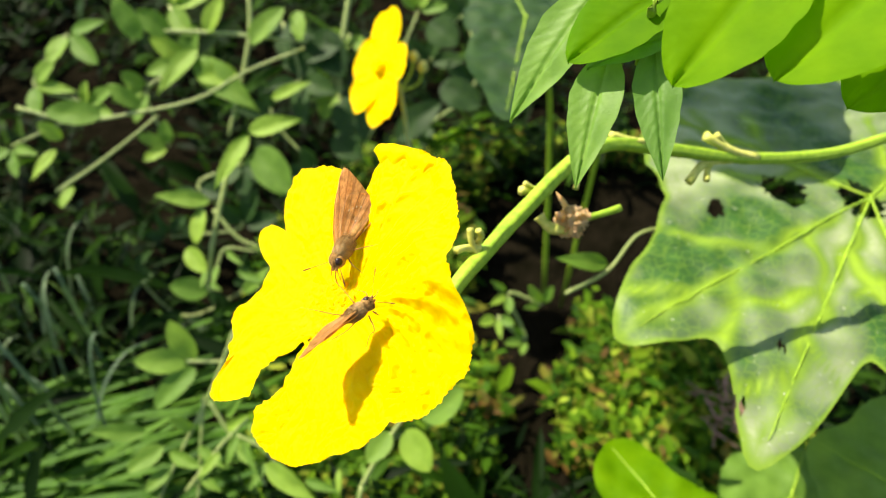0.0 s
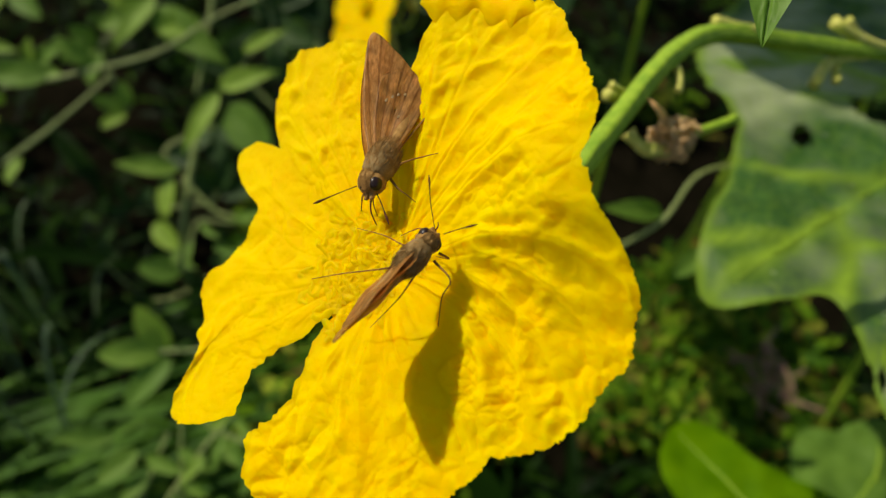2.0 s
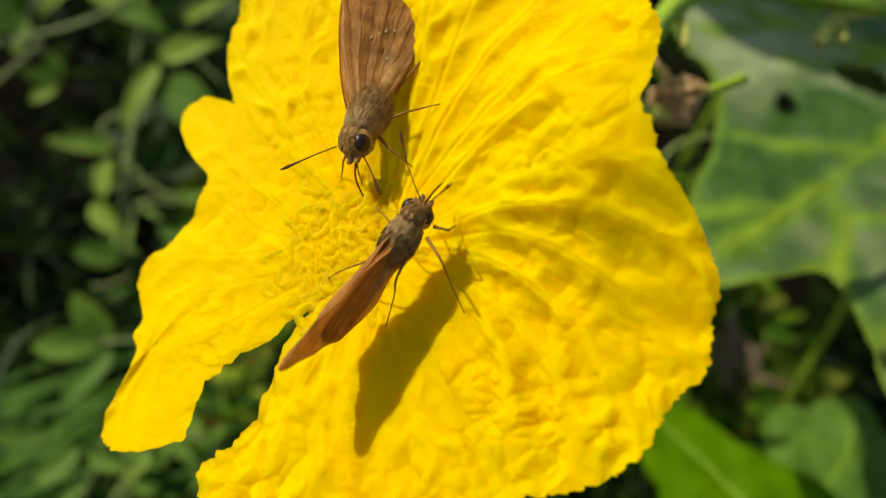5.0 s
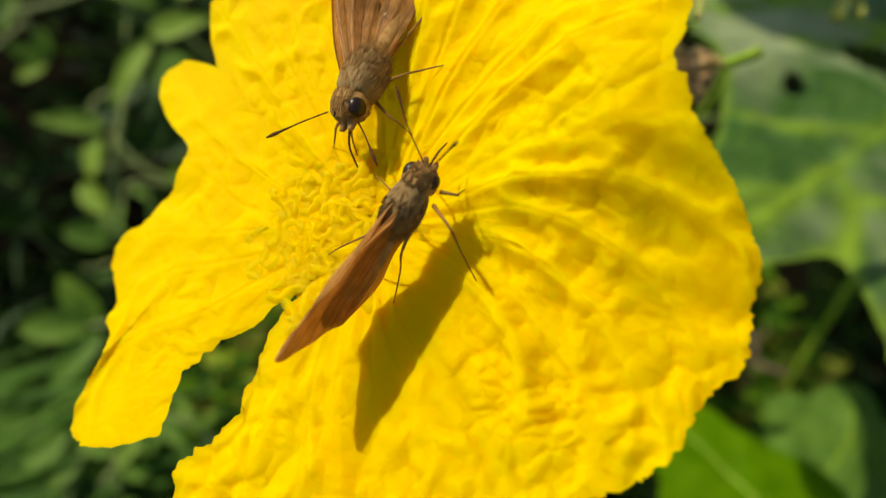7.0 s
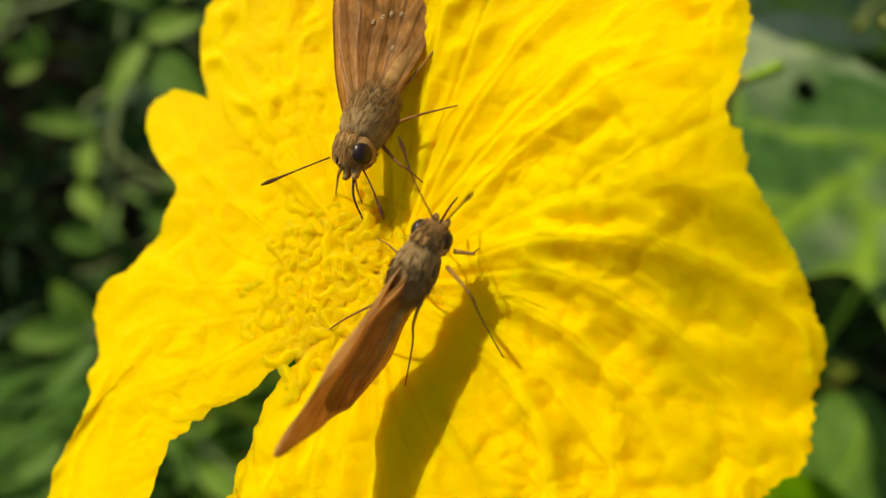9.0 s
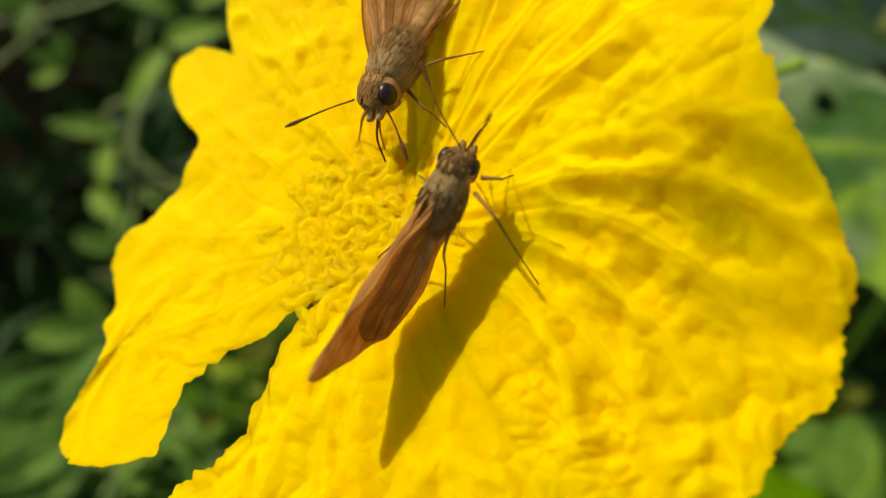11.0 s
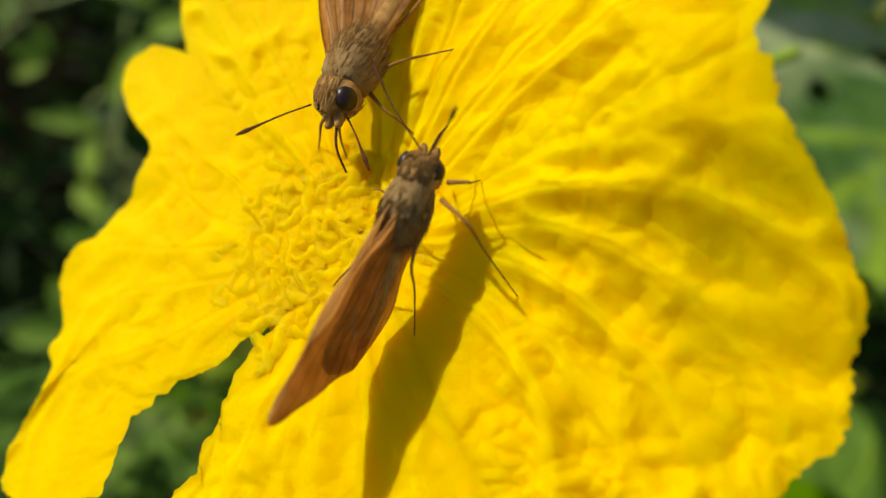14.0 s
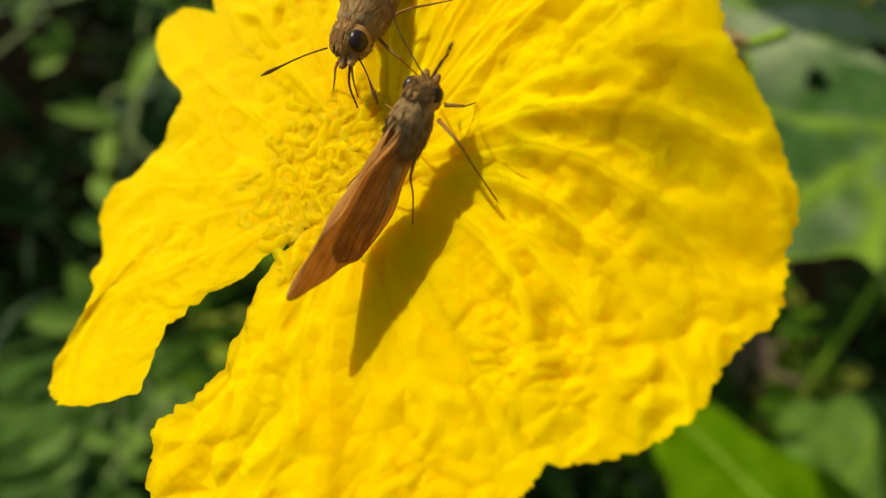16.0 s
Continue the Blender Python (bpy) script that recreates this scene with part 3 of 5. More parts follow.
STILL_FEELERS = [[(-2.4, 12.9, 2.8), (-4.9, 11.9, 3.8), (-8.7, 11.7, 3.3)], [(0.7, 11.5, 2.3), (1.7, 9.0, 2.3), (2.2, 6.9, 1.8)]]
STILL_LEGS = [
    [(2.2, 15.7, 0.8), (6.2, 15.6, 1.8), (8.8, 16.4, 0.6), (11.4, 17.0, -0.5)],
    [(2.2, 14.6, 0.8), (4.0, 11.7, 0.8), (4.9, 10.9, -0.3), (5.7, 10.1, -2.0)],
    [(4.1, 18.8, 0.8), (8.6, 23.4, 0.3), (9.7, 24.4, 0.5), (10.7, 25.3, 0.6)],
    [(-2.1, 13.1, 0.4), (-2.6, 12.0, 0.6), (-3.5, 11.6, -0.8), (-4.7, 11.4, -2.7)],
    [(-0.6, 12.9, 0.2), (-0.7, 11.5, 0.6), (-1.2, 10.5, -0.8), (-1.6, 9.8, -2.7)],
    [(0.2, 18.1, 0.0), (-0.9, 20.2, 0.2), (-1.1, 21.3, -1.0), (-1.1, 22.0, -2.0)]]
WALK_LEAN = -0.07
WALK_FEELERS = [[(9.4, 0.3, 6.1), (8.9, 4.1, 7.8), (8.9, 6.8, 8.8)], [(10.5, -0.1, 6.3), (12.3, -0.2, 7.8), (13.6, -0.5, 9.2)]]
WALK_LEGS = [
    [(9.0, -3.4, 4.4), (10.7, -6.9, 5.3), (10.1, -7.9, 1.6), (10.0, -10.7, -2.8)],
    [(9.9, -2.2, 4.4), (11.4, -2.8, 3.8), (11.1, -2.2, 2.6), (10.9, -0.1, -1.1)],
    [(6.3, -4.9, 4.2), (4.6, -7.1, 3.8), (3.3, -8.2, 1.8), (-0.1, -10.3, -2.6)],
    [(7.4, -1.8, 4.2), (4.7, -0.2, 3.8), (2.8, 2.3, 1.8), (-0.4, 6.3, -3.2)],
    [(5.9, -3.5, 4.0), (1.4, -4.0, 3.8), (-3.9, -3.0, 0.6), (-7.9, -2.1, -2.8)],
    [(8.2, -0.9, 4.2), (8.0, 2.0, 4.0), (7.0, 3.2, 1.2), (6.0, 4.1, -2.1)]]
still = skipper("skipper", "brown skipper butterfly with closed wings, sipping head down", perched(0.3, 12.5, 3.0, 3.9, 24.0, 4.6, -38), 1.15, (0.02, 0.55), 0.26, -17, STILL_FEELERS, STILL_LEGS)
mover = skipper("skipper", "brown skipper butterfly with raised wings, walking on the flower", perched(8.5, -0.5, 5.3, -14.9, -15.8, 5.3, -16, WALK_LEAN), 0.955, (0.14, 0.03), WALK_LEAN, 8, WALK_FEELERS, WALK_LEGS)


# ---- the gourd vine ----
def gourd_vine():
    v = thing("gourd_vine", "green ribbed gourd vine with cut side shoots", "vine", pose(0, 0, 0))
    stalk("stem", [(-0.0214, 0.1495, 0.4714), (-0.0042, 0.1527, 0.4689), (0.0085, 0.1705, 0.4698), (0.0262, 0.1974, 0.4684), (0.0489, 0.2281, 0.4680), (0.0678, 0.2432, 0.4661), (0.0915, 0.2481, 0.4597), (0.1310, 0.2550, 0.4496), (0.1733, 0.2663, 0.4439), (0.2201, 0.2832, 0.4453), (0.2995, 0.3041, 0.4450), (0.42, 0.40, 0.30), (0.46, 0.42, 0.0)], [0.0022, 0.0024, 0.0026, 0.0028, 0.0028, 0.0025, 0.0023, 0.0023, 0.0024, 0.0028], STALK, v, 110, 15, 0.1, 0.13)
    for a, b, c, r in (((0.0406, 0.2173, 0.4642), (0.0340, 0.2152, 0.4650), (0.0286, 0.2133, 0.4674), 0.0026), ((0.0350, 0.2155, 0.4653), (0.0323, 0.2151, 0.4677), (0.0301, 0.2153, 0.4693), 0.0018), ((0.0809, 0.2460, 0.4647), (0.0739, 0.2462, 0.4663), (0.0664, 0.2457, 0.4686), 0.0024), ((0.1334, 0.2552, 0.4498), (0.1211, 0.2539, 0.4541), (0.1089, 0.2561, 0.4606), 0.0034), ((0.1255, 0.2541, 0.4516), (0.1187, 0.2555, 0.4558), (0.1136, 0.2564, 0.4610), 0.0022), ((0.1231, 0.2533, 0.4507), (0.1105, 0.2505, 0.4508), (0.1019, 0.2425, 0.4470), 0.0030), ((0.1140, 0.2528, 0.4502), (0.1109, 0.2485, 0.4488), (0.1098, 0.2436, 0.4467), 0.0022), ((0.0120, 0.1763, 0.4699), (0.0095, 0.1782, 0.4747), (0.0089, 0.1809, 0.4788), 0.0018), ((0.0124, 0.1783, 0.4719), (0.0076, 0.1769, 0.4734), (0.0041, 0.1750, 0.4742), 0.0022), ((0.0115, 0.1797, 0.4733), (0.0127, 0.1798, 0.4763), (0.0115, 0.1797, 0.4790), 0.0018), ((0.0510, 0.2266, 0.4665), (0.0511, 0.2223, 0.4650), (0.0501, 0.2191, 0.4632), 0.0018)):
        stalk("shoot", [a, b, c], [r * 0.62, r * 0.56, r * 0.64], STUB, v, 10, 9, 0.3, label="cut yellow-green side shoot")
    return v


gourd_vine()


def withered_flower():
    w = thing("withered_flower", "shrivelled brown gourd blossom on a green pedicel", "flower", pose(0, 0, 0))
    c = Vector((0.0493, 0.2126, 0.4524))
    rnd = random.Random(7)
    vv, f = ball(c, (0.0058, 0.0054, 0.0060), 0.55, 3.2, 34, 44)
    piece("petal", mesh("petal", vv, f, WITHERED), w)
    # shrivelled petals lie wrapped round the ball, their ends curling off
    for k in range(22):
        d = Vector((rnd.uniform(-1, 1), rnd.uniform(-1, 0.8), rnd.uniform(-0.5, 1))).normalized()
        side = d.cross(Vector((rnd.uniform(-1, 1), rnd.uniform(-1, 1), rnd.uniform(-1, 1)))).normalized()
        b = c + d * 0.0046 - side * 0.0022
        leaf(b, b + (side + d * rnd.uniform(0.1, 0.5)) * rnd.uniform(0.0036, 0.0056), rnd.uniform(0.003, 0.0048), oval, WITHERED, w, d, name="petal", fold=rnd.uniform(-0.5, 0.2), droop=rnd.uniform(0.1, 0.5), wave=0.25, nl=14, nw=9)
    leaf(c + Vector((-0.002, 0.003, 0.003)), c + Vector((-0.0058, 0.0085, 0.0072)), 0.0028, lance, WITHERED, w, name="petal", fold=0.5, droop=0.4, nl=14, nw=9)
    stalk("pedicel", [c, (0.0601, 0.2159, 0.4529), (0.0688, 0.2192, 0.4534)], [0.0014, 0.0013, 0.0015], STALK, w, 10, 8)
    stalk("calyx", [c + Vector((-0.002, -0.003, -0.001)), (0.0420, 0.2098, 0.4512), (0.0386, 0.2112, 0.4530), (0.0366, 0.2132, 0.4548)], [0.0026, 0.0022, 0.0015, 0.0021], STUB, w, 16, 11, 0.3, label="yellow-green drying calyx")


withered_flower()


def lobed_leaf(name, label, centre, turn, radii, material, seed, tilt=(0, 0), cup=0.012, holes=()):
    """A lobed gourd leaf: radii in mm at even angles round the petiole, with raised veins and a wavy blade."""
    top = thing(name, label, "leaf", pose(*centre, tilt[0], tilt[1], turn), "gourd leaves")
    verts, nr, na = [], 90 if holes else 46, 320 if holes else 200
    loop = radii + radii[:3]
    for i in range(nr):
        s = i / (nr - 1)
        for j in range(na):
            f = j / na * len(radii)
            k = int(f)
            t = f - k
            a, b, c, d = radii[k - 1], radii[k], loop[k + 1], loop[k + 2]
            edge = 0.5 * (2 * b + (c - a) * t + (2 * a - 5 * b + 4 * c - d) * t * t + (3 * b - a - 3 * c + d) * t ** 3)
            edge *= 1 + 0.018 * noise.noise(Vector((j * 70 / na, seed, 2)))
            r = edge * s / 1000
            w = 2 * math.pi * j / na
            p = Vector((r * math.cos(w), r * math.sin(w), 0))
            z = -cup * r * r / 0.12 + 0.0035 * noise.noise(p * 22 + Vector((0, 0, seed))) + 0.0028 * noise.noise(p * 75 + Vector((0, 0, seed)))
            verts.append((p.x, p.y, z))
    # insects have eaten through the blade
    def eaten(q):
        c = sum((Vector(verts[k]) for k in q), Vector()) / 4
        return any(math.hypot(c.x - hx, (c.y - hy) * 0.8) < hr * (1 + 0.35 * noise.noise(c * 300)) for hx, hy, hr in holes)
    peaks = [k for k in range(len(radii)) if radii[k] >= radii[k - 1] and radii[k] > loop[k + 1] and radii[k] == max(radii[k - 3:k + 4] or radii)]
    lines = []
    for k in peaks:
        w = 2 * math.pi * k / len(radii)
        tip = Vector((math.cos(w), math.sin(w))) * radii[k] / 1000
        lines.append((Vector((0, 0)), tip))
        for s, g in ((0.25, 0.75), (0.42, -0.8), (0.6, 0.7), (0.72, -0.65)):
            lines.append((tip * s, tip * s + Vector((math.cos(w + g), math.sin(w + g))) * radii[k] * 0.42 * (1.1 - s) / 1000))

    def vein(p):
        best = 1.0
        q = Vector(p)
        p = q + Vector((noise.noise(q * 45 + Vector((3, 0, 0))), noise.noise(q * 45), 0)) * 0.007
        for a, c in lines:
            d = c - a
            t = max(0.0, min(1.0, (Vector(p[:2]) - a).dot(d) / d.length_squared))
            best = min(best, (Vector(p[:2]) - a - d * t).length)
        return math.exp(-best / 0.0065) * (0.75 + 0.5 * noise.noise(q * 30))
    bm = mesh("blade", verts, [q for q in grid_faces(nr, na, True) if not eaten(q)], material)
    if material is GOURD:
        bm.attributes.new("vein", "FLOAT", "POINT").data.foreach_set("value", [max(vein(p), 0.6 * math.exp(-((nr - 1 - i // na) / (3.5 + 3 * noise.noise(Vector(p) * 60))) ** 2)) for i, p in enumerate(verts)])
    piece("blade", bm, top)
    # main veins stand proud of the blade
    for k in peaks:
        w = 2 * math.pi * k / len(radii)
        line = []
        for i in range(9):
            r = radii[k] * 0.93 * i / 8 / 1000
            p = Vector((r * math.cos(w), r * math.sin(w), 0))
            z = -cup * r * r / 0.12 + 0.0035 * noise.noise(p * 22 + Vector((0, 0, seed))) + 0.0028 * noise.noise(p * 75 + Vector((0, 0, seed)))
            line.append((p.x, p.y, z + 0.0002))
        stalk("vein", line, [0.0008, 0.0005, 0.0002], STALK, top, 24, 6, label="yellow-green leaf vein")
    stalk("petiole", [(0, 0, 0), (0.01, 0.01, -0.03), (0.03, 0.02, -0.09), (0.05, 0.02, -centre[2])], [0.0025, 0.0022, 0.0024], STALK, top, 16, 8)
    return top


lobed_leaf("gourd_leaf", "large lobed gourd leaf, green with pale patches and insect holes", (0.2377, 0.3185, 0.3720), 0, [108.7, 110.6, 112.6, 114.6, 116.5, 118.5, 120.5, 122.9, 125.6, 128.3, 131.0, 133.6, 132.9, 131.7, 130.4, 129.2, 128.0, 126.8, 125.6, 124.8, 125.0, 125.2, 125.4, 125.5, 125.7, 125.9, 127.2, 128.7, 130.1, 131.6, 133.1, 133.8, 133.9, 134.0, 134.1, 134.2, 133.8, 132.1, 130.4, 128.7, 127.0, 124.3, 121.2, 118.0, 114.9, 114.0, 118.5, 122.9, 127.3, 136.5, 151.0, 164.0, 176.4, 183.6, 171.6, 151.7, 150.1, 165.4, 183.5, 197.9, 177.3, 142.3, 119.7, 125.7, 129.5, 130.2, 131.0, 126.2, 120.8, 115.4, 110.0, 104.6, 99.2, 93.8, 93.5, 94.2, 94.9, 95.6, 96.3, 96.9, 97.6, 98.3, 99.0, 99.7, 100.4, 101.1, 101.8, 102.8, 104.7, 106.7], GOURD, 1.0, (0, 0), 0.006, [(-0.0458, 0.0063, 0.0113), (-0.0056, -0.0024, 0.0119), (-0.0875, -0.008, 0.0048), (-0.1084, -0.1347, 0.0027), (-0.0814, -0.1033, 0.0018)])
lobed_leaf("gourd_leaf", "green gourd leaf lying low beneath the vine", (0.2523, 0.1926, 0.2700), 0, [57.9, 60.8, 66.9, 73.0, 79.1, 84.4, 78.1, 71.9, 65.6, 60.5, 55.5, 50.5, 50.9, 53.5, 56.2, 55.7, 53.7, 51.8, 51.1, 50.5, 49.8, 48.7, 47.0, 45.3, 43.6, 41.9, 40.2, 38.5, 36.8, 39.3, 42.0, 44.6, 47.3, 49.9, 52.6, 55.2], WEED, 2.0, (0, 0), 0.006, [])
lobed_leaf("gourd_leaf", "bright green lobed gourd leaf standing low", (0.1263, 0.1830, 0.2570), 0, [39.5, 36.7, 33.9, 31.1, 28.3, 27.3, 27.3, 27.3, 29.0, 36.0, 50.0, 58.0, 59.5, 56.5, 53.0, 47.0, 39.4, 40.2, 41.0, 41.8, 42.6, 43.4, 43.8, 42.5, 41.2, 39.9, 38.6, 37.4, 36.1, 36.4, 36.9, 37.3, 37.7, 38.2, 38.6, 39.0], BRIGHT, 3.0, (0, 0), 0.006, [])
lobed_leaf("gourd_leaf", "pale green gourd leaf close to the ground", (0.2299, 0.2383, 0.1800), 0, [30.6, 30.1, 29.6, 31.3, 34.7, 38.2, 39.5, 37.7, 35.9, 34.1, 32.3, 31.2, 37.4, 43.5, 44.3, 44.9, 45.5, 46.1, 46.7, 47.3, 47.9, 48.5, 49.0, 48.4, 47.7, 47.1, 45.0, 42.6, 40.1, 37.6, 35.1, 33.3, 32.8, 32.2, 31.7, 31.2], WEED, 4.0, (0, 0), 0.006, [])
lobed_leaf("gourd_leaf", "dark green gourd leaf among the weeds", (0.0643, 0.5461, 0.3600), 0, [35.3, 42.7, 50.1, 57.5, 65.0, 72.4, 79.8, 87.3, 93.6, 97.9, 101.6, 90.3, 78.9, 67.6, 56.3, 49.6, 49.3, 49.1, 48.9, 48.7, 48.4, 48.2, 59.3, 75.0, 90.7, 106.4, 139.2, 108.3, 77.1, 59.0, 55.6, 52.2, 48.8, 45.4, 42.0, 38.7], WEED_DARK_SHADED, 5.0, (0, 0), 0.006, [])
# two leaves added out of view, placed to cast shade on the large leaf
lobed_leaf("gourd_leaf", "unseen broad gourd leaf added to shade the large leaf", (0.115, 0.452, 0.50), 20, [78, 70, 64, 74, 82, 72, 60, 70, 80, 86, 76, 64], WEED, 6.0, (8, 0), 0.06)
lobed_leaf("gourd_leaf", "unseen broad gourd leaf added to shade the large leaf", (0.27, 0.43, 0.50), 80, [62, 55, 50, 58, 66, 58, 48, 55, 64, 70, 60, 50], WEED, 7.0, (8, 0), 0.06)

# ---- broad climber leaves close to the camera ----
def climber():
    v = thing("climber_sprig", "sprig of pointed green climber leaves hanging down", "plant", pose(0, 0, 0))
    stalk("stem", [(0.0547, 0.1863, 0.5365), (0.0559, 0.1883, 0.5484), (0.0620, 0.1942, 0.5614), (0.1281, 0.2887, 0.5993), (0.30, 0.55, 0.45), (0.42, 0.60, 0.0)], [0.0012, 0.0014, 0.0020], STALK, v, 30, 8)
    up = (-0.3, -0.35, 0.9)
    leaf((0.0445, 0.2048, 0.5508), (0.0195, 0.1835, 0.5196), 0.0205, lance, VINE_LEAF, v, up, nl=50, nw=21, veins=0.00035, fold=0.12)
    leaf((0.0465, 0.1891, 0.5393), (0.0358, 0.1567, 0.5168), 0.0170, lance, VINE_LEAF, v, up, nl=50, nw=21, veins=0.00035, fold=0.12)
    leaf((0.0580, 0.1867, 0.5425), (0.0580, 0.1544, 0.5215), 0.0148, lance, VINE_LEAF, v, up, nl=50, nw=21, veins=0.00035, fold=0.12)
    leaf((0.0651, 0.1969, 0.5570), (0.0343, 0.1836, 0.5394), 0.0230, oval, BRIGHT, v, up, nl=40, nw=19, veins=0.00035, fold=0.12)
    leaf((0.0617, 0.1852, 0.5467), (0.0393, 0.1805, 0.5392), 0.0110, lance, VINE_LEAF, v, up, nl=30, nw=13, veins=0.0003, fold=0.1)
    leaf((0.0806, 0.1705, 0.5801), (0.0533, 0.1514, 0.5525), 0.0290, oval, BRIGHT, v, up, nl=40, nw=19, veins=0.00035, fold=0.12)
    leaf((0.1021, 0.1588, 0.5825), (0.0734, 0.1454, 0.5579), 0.0320, oval, BRIGHT, v, up, nl=40, nw=19, veins=0.00035, fold=0.12)
    leaf((0.1221, 0.1626, 0.5651), (0.0961, 0.1511, 0.5465), 0.0260, oval, BRIGHT, v, up, nl=40, nw=19, veins=0.00035, fold=0.12)


climber()


# ---- second flower, farther back, seen from its side ----
def second_flower():
    m = aim((-0.0560, 0.6127, 0.2727), (-0.0590, 0.6689, 0.3006), (-0.89, -0.62, 0.47))
    f = thing("gourd_flower", "smaller yellow gourd flower turned sideways among the weeds", "flower", m)
    for k, (a, r, up) in enumerate(((76, 58, 2), (140, 48, 5), (204, 49, 6), (270, 57, 2), (345, 42, 1))):
        me = petal([a - 40, a - 46, a - 40], [a + 40, a + 46, a + 40], [r * 0.74, r * 0.9, r, r * 0.97, r, r * 0.88, r * 0.7], 8 + k, 60, 60, up, 0.8, False, jag=(3, 3), groove=0.04)
        piece("petal", me, f)
    for k in range(6):
        v, fa = ball((0.004 * math.cos(k), 0.004 * math.sin(k), 0.003), (0.003, 0.003, 0.005), 0.6, 3)
        piece("stamen", mesh("stamen", v, fa, STAMEN), f)
    stalk("pedicel", [(0, 0, 0), (0.002, -0.006, -0.014), (0.004, -0.04, -0.02), (0.004, -0.12, -0.03)], [0.003, 0.002, 0.002], STALK_PALE, f, 14, 8)
    for x, y, z, r in ((0.0174, 0.0126, -0.0246, 0.0042), (0.0182, 0.0041, -0.0332, 0.0048)):
        stalk("bud_stalk", [(0.003, -0.02, -0.017), (x * 0.6, y - 0.014, z), (x, y, z)], [0.001, 0.001], STALK, f, 10, 6)
        v, fa = ball((x, y, z), (r, r * 1.3, r), 0.2, 3)
        piece("bud", mesh("bud", v, fa, STUB), f, "small yellow-green flower bud")


second_flower()


# ---- weeds ----
def weed(label, stems, leaves, material=WEED):
    w = thing("weed", label, "weed", pose(0, 0, 0), "weeds")
    for pts, r in stems:
        stalk("stem", pts, [r, r * 0.9, r * 0.7], STALK_PALE, w, 20, 7, 0.1)
    for base, tip, width in leaves:
        leaf(base, tip, width, oval if width / (Vector(tip) - Vector(base)).length > 0.42 else lance, material, w, (-0.2, -0.6, 0.8), nl=14, nw=7, fold=0.3, wave=0.03)
    return w


weed("spreading weed with three-part leaves", [([(-0.3959, 0.7263, 0.2450), (-0.4317, 0.6884, 0.2070), (-0.3780, 0.6715, 0.1901), (-0.4556, 0.6420, 0.1606)], 0.0018)],
    [((-0.3935, 0.7246, 0.2433), (-0.3598, 0.6948, 0.2275), 0.0205),
    ((-0.3977, 0.7242, 0.2428), (-0.4104, 0.6948, 0.2275), 0.0215),
    ((-0.3924, 0.7272, 0.2458), (-0.3509, 0.7268, 0.2596), 0.0178),
    ((-0.4281, 0.6880, 0.2066), (-0.3804, 0.6744, 0.2071), 0.0150),
    ((-0.4311, 0.6859, 0.2045), (-0.4210, 0.6573, 0.1901), 0.0193),
    ((-0.4293, 0.6905, 0.2091), (-0.4051, 0.6964, 0.2292), 0.0206),
    ((-0.3751, 0.6728, 0.1914), (-0.3421, 0.6777, 0.2105), 0.0176),
    ((-0.3745, 0.6707, 0.1893), (-0.3445, 0.6577, 0.1905), 0.0140),
    ((-0.3780, 0.6740, 0.1927), (-0.3721, 0.6827, 0.2155), 0.0130),
    ((-0.4550, 0.6395, 0.1581), (-0.4434, 0.6115, 0.1443), 0.0140),
    ((-0.4585, 0.6403, 0.1589), (-0.4728, 0.6223, 0.1551), 0.0152),
    ((-0.4520, 0.6412, 0.1598), (-0.4216, 0.6286, 0.1613), 0.0130)], WEED)
weed("spreading weed with three-part leaves", [([(-0.2958, 0.7661, 0.2564), (-0.2775, 0.7229, 0.2132), (-0.3203, 0.7013, 0.1916), (-0.2958, 0.6581, 0.1484)], 0.0018)],
    [((-0.2921, 0.7670, 0.2573), (-0.2481, 0.7649, 0.2693), 0.0233),
    ((-0.2940, 0.7639, 0.2543), (-0.2687, 0.7333, 0.2378), 0.0222),
    ((-0.2946, 0.7687, 0.2590), (-0.2777, 0.7802, 0.2847), 0.0218),
    ((-0.2805, 0.7246, 0.2150), (-0.3133, 0.7337, 0.2382), 0.0203),
    ((-0.2769, 0.7255, 0.2158), (-0.2644, 0.7414, 0.2459), 0.0244),
    ((-0.2811, 0.7220, 0.2124), (-0.3176, 0.7055, 0.2100), 0.0213),
    ((-0.3239, 0.7004, 0.1907), (-0.3538, 0.6842, 0.1887), 0.0182),
    ((-0.3233, 0.7030, 0.1933), (-0.3441, 0.7064, 0.2109), 0.0177),
    ((-0.3215, 0.6987, 0.1890), (-0.3284, 0.6684, 0.1729), 0.0186),
    ((-0.2995, 0.6589, 0.1493), (-0.3266, 0.6590, 0.1635), 0.0139),
    ((-0.2964, 0.6606, 0.1510), (-0.2982, 0.6701, 0.1746), 0.0183),
    ((-0.2989, 0.6568, 0.1471), (-0.3206, 0.6394, 0.1438), 0.0141)], WEED)
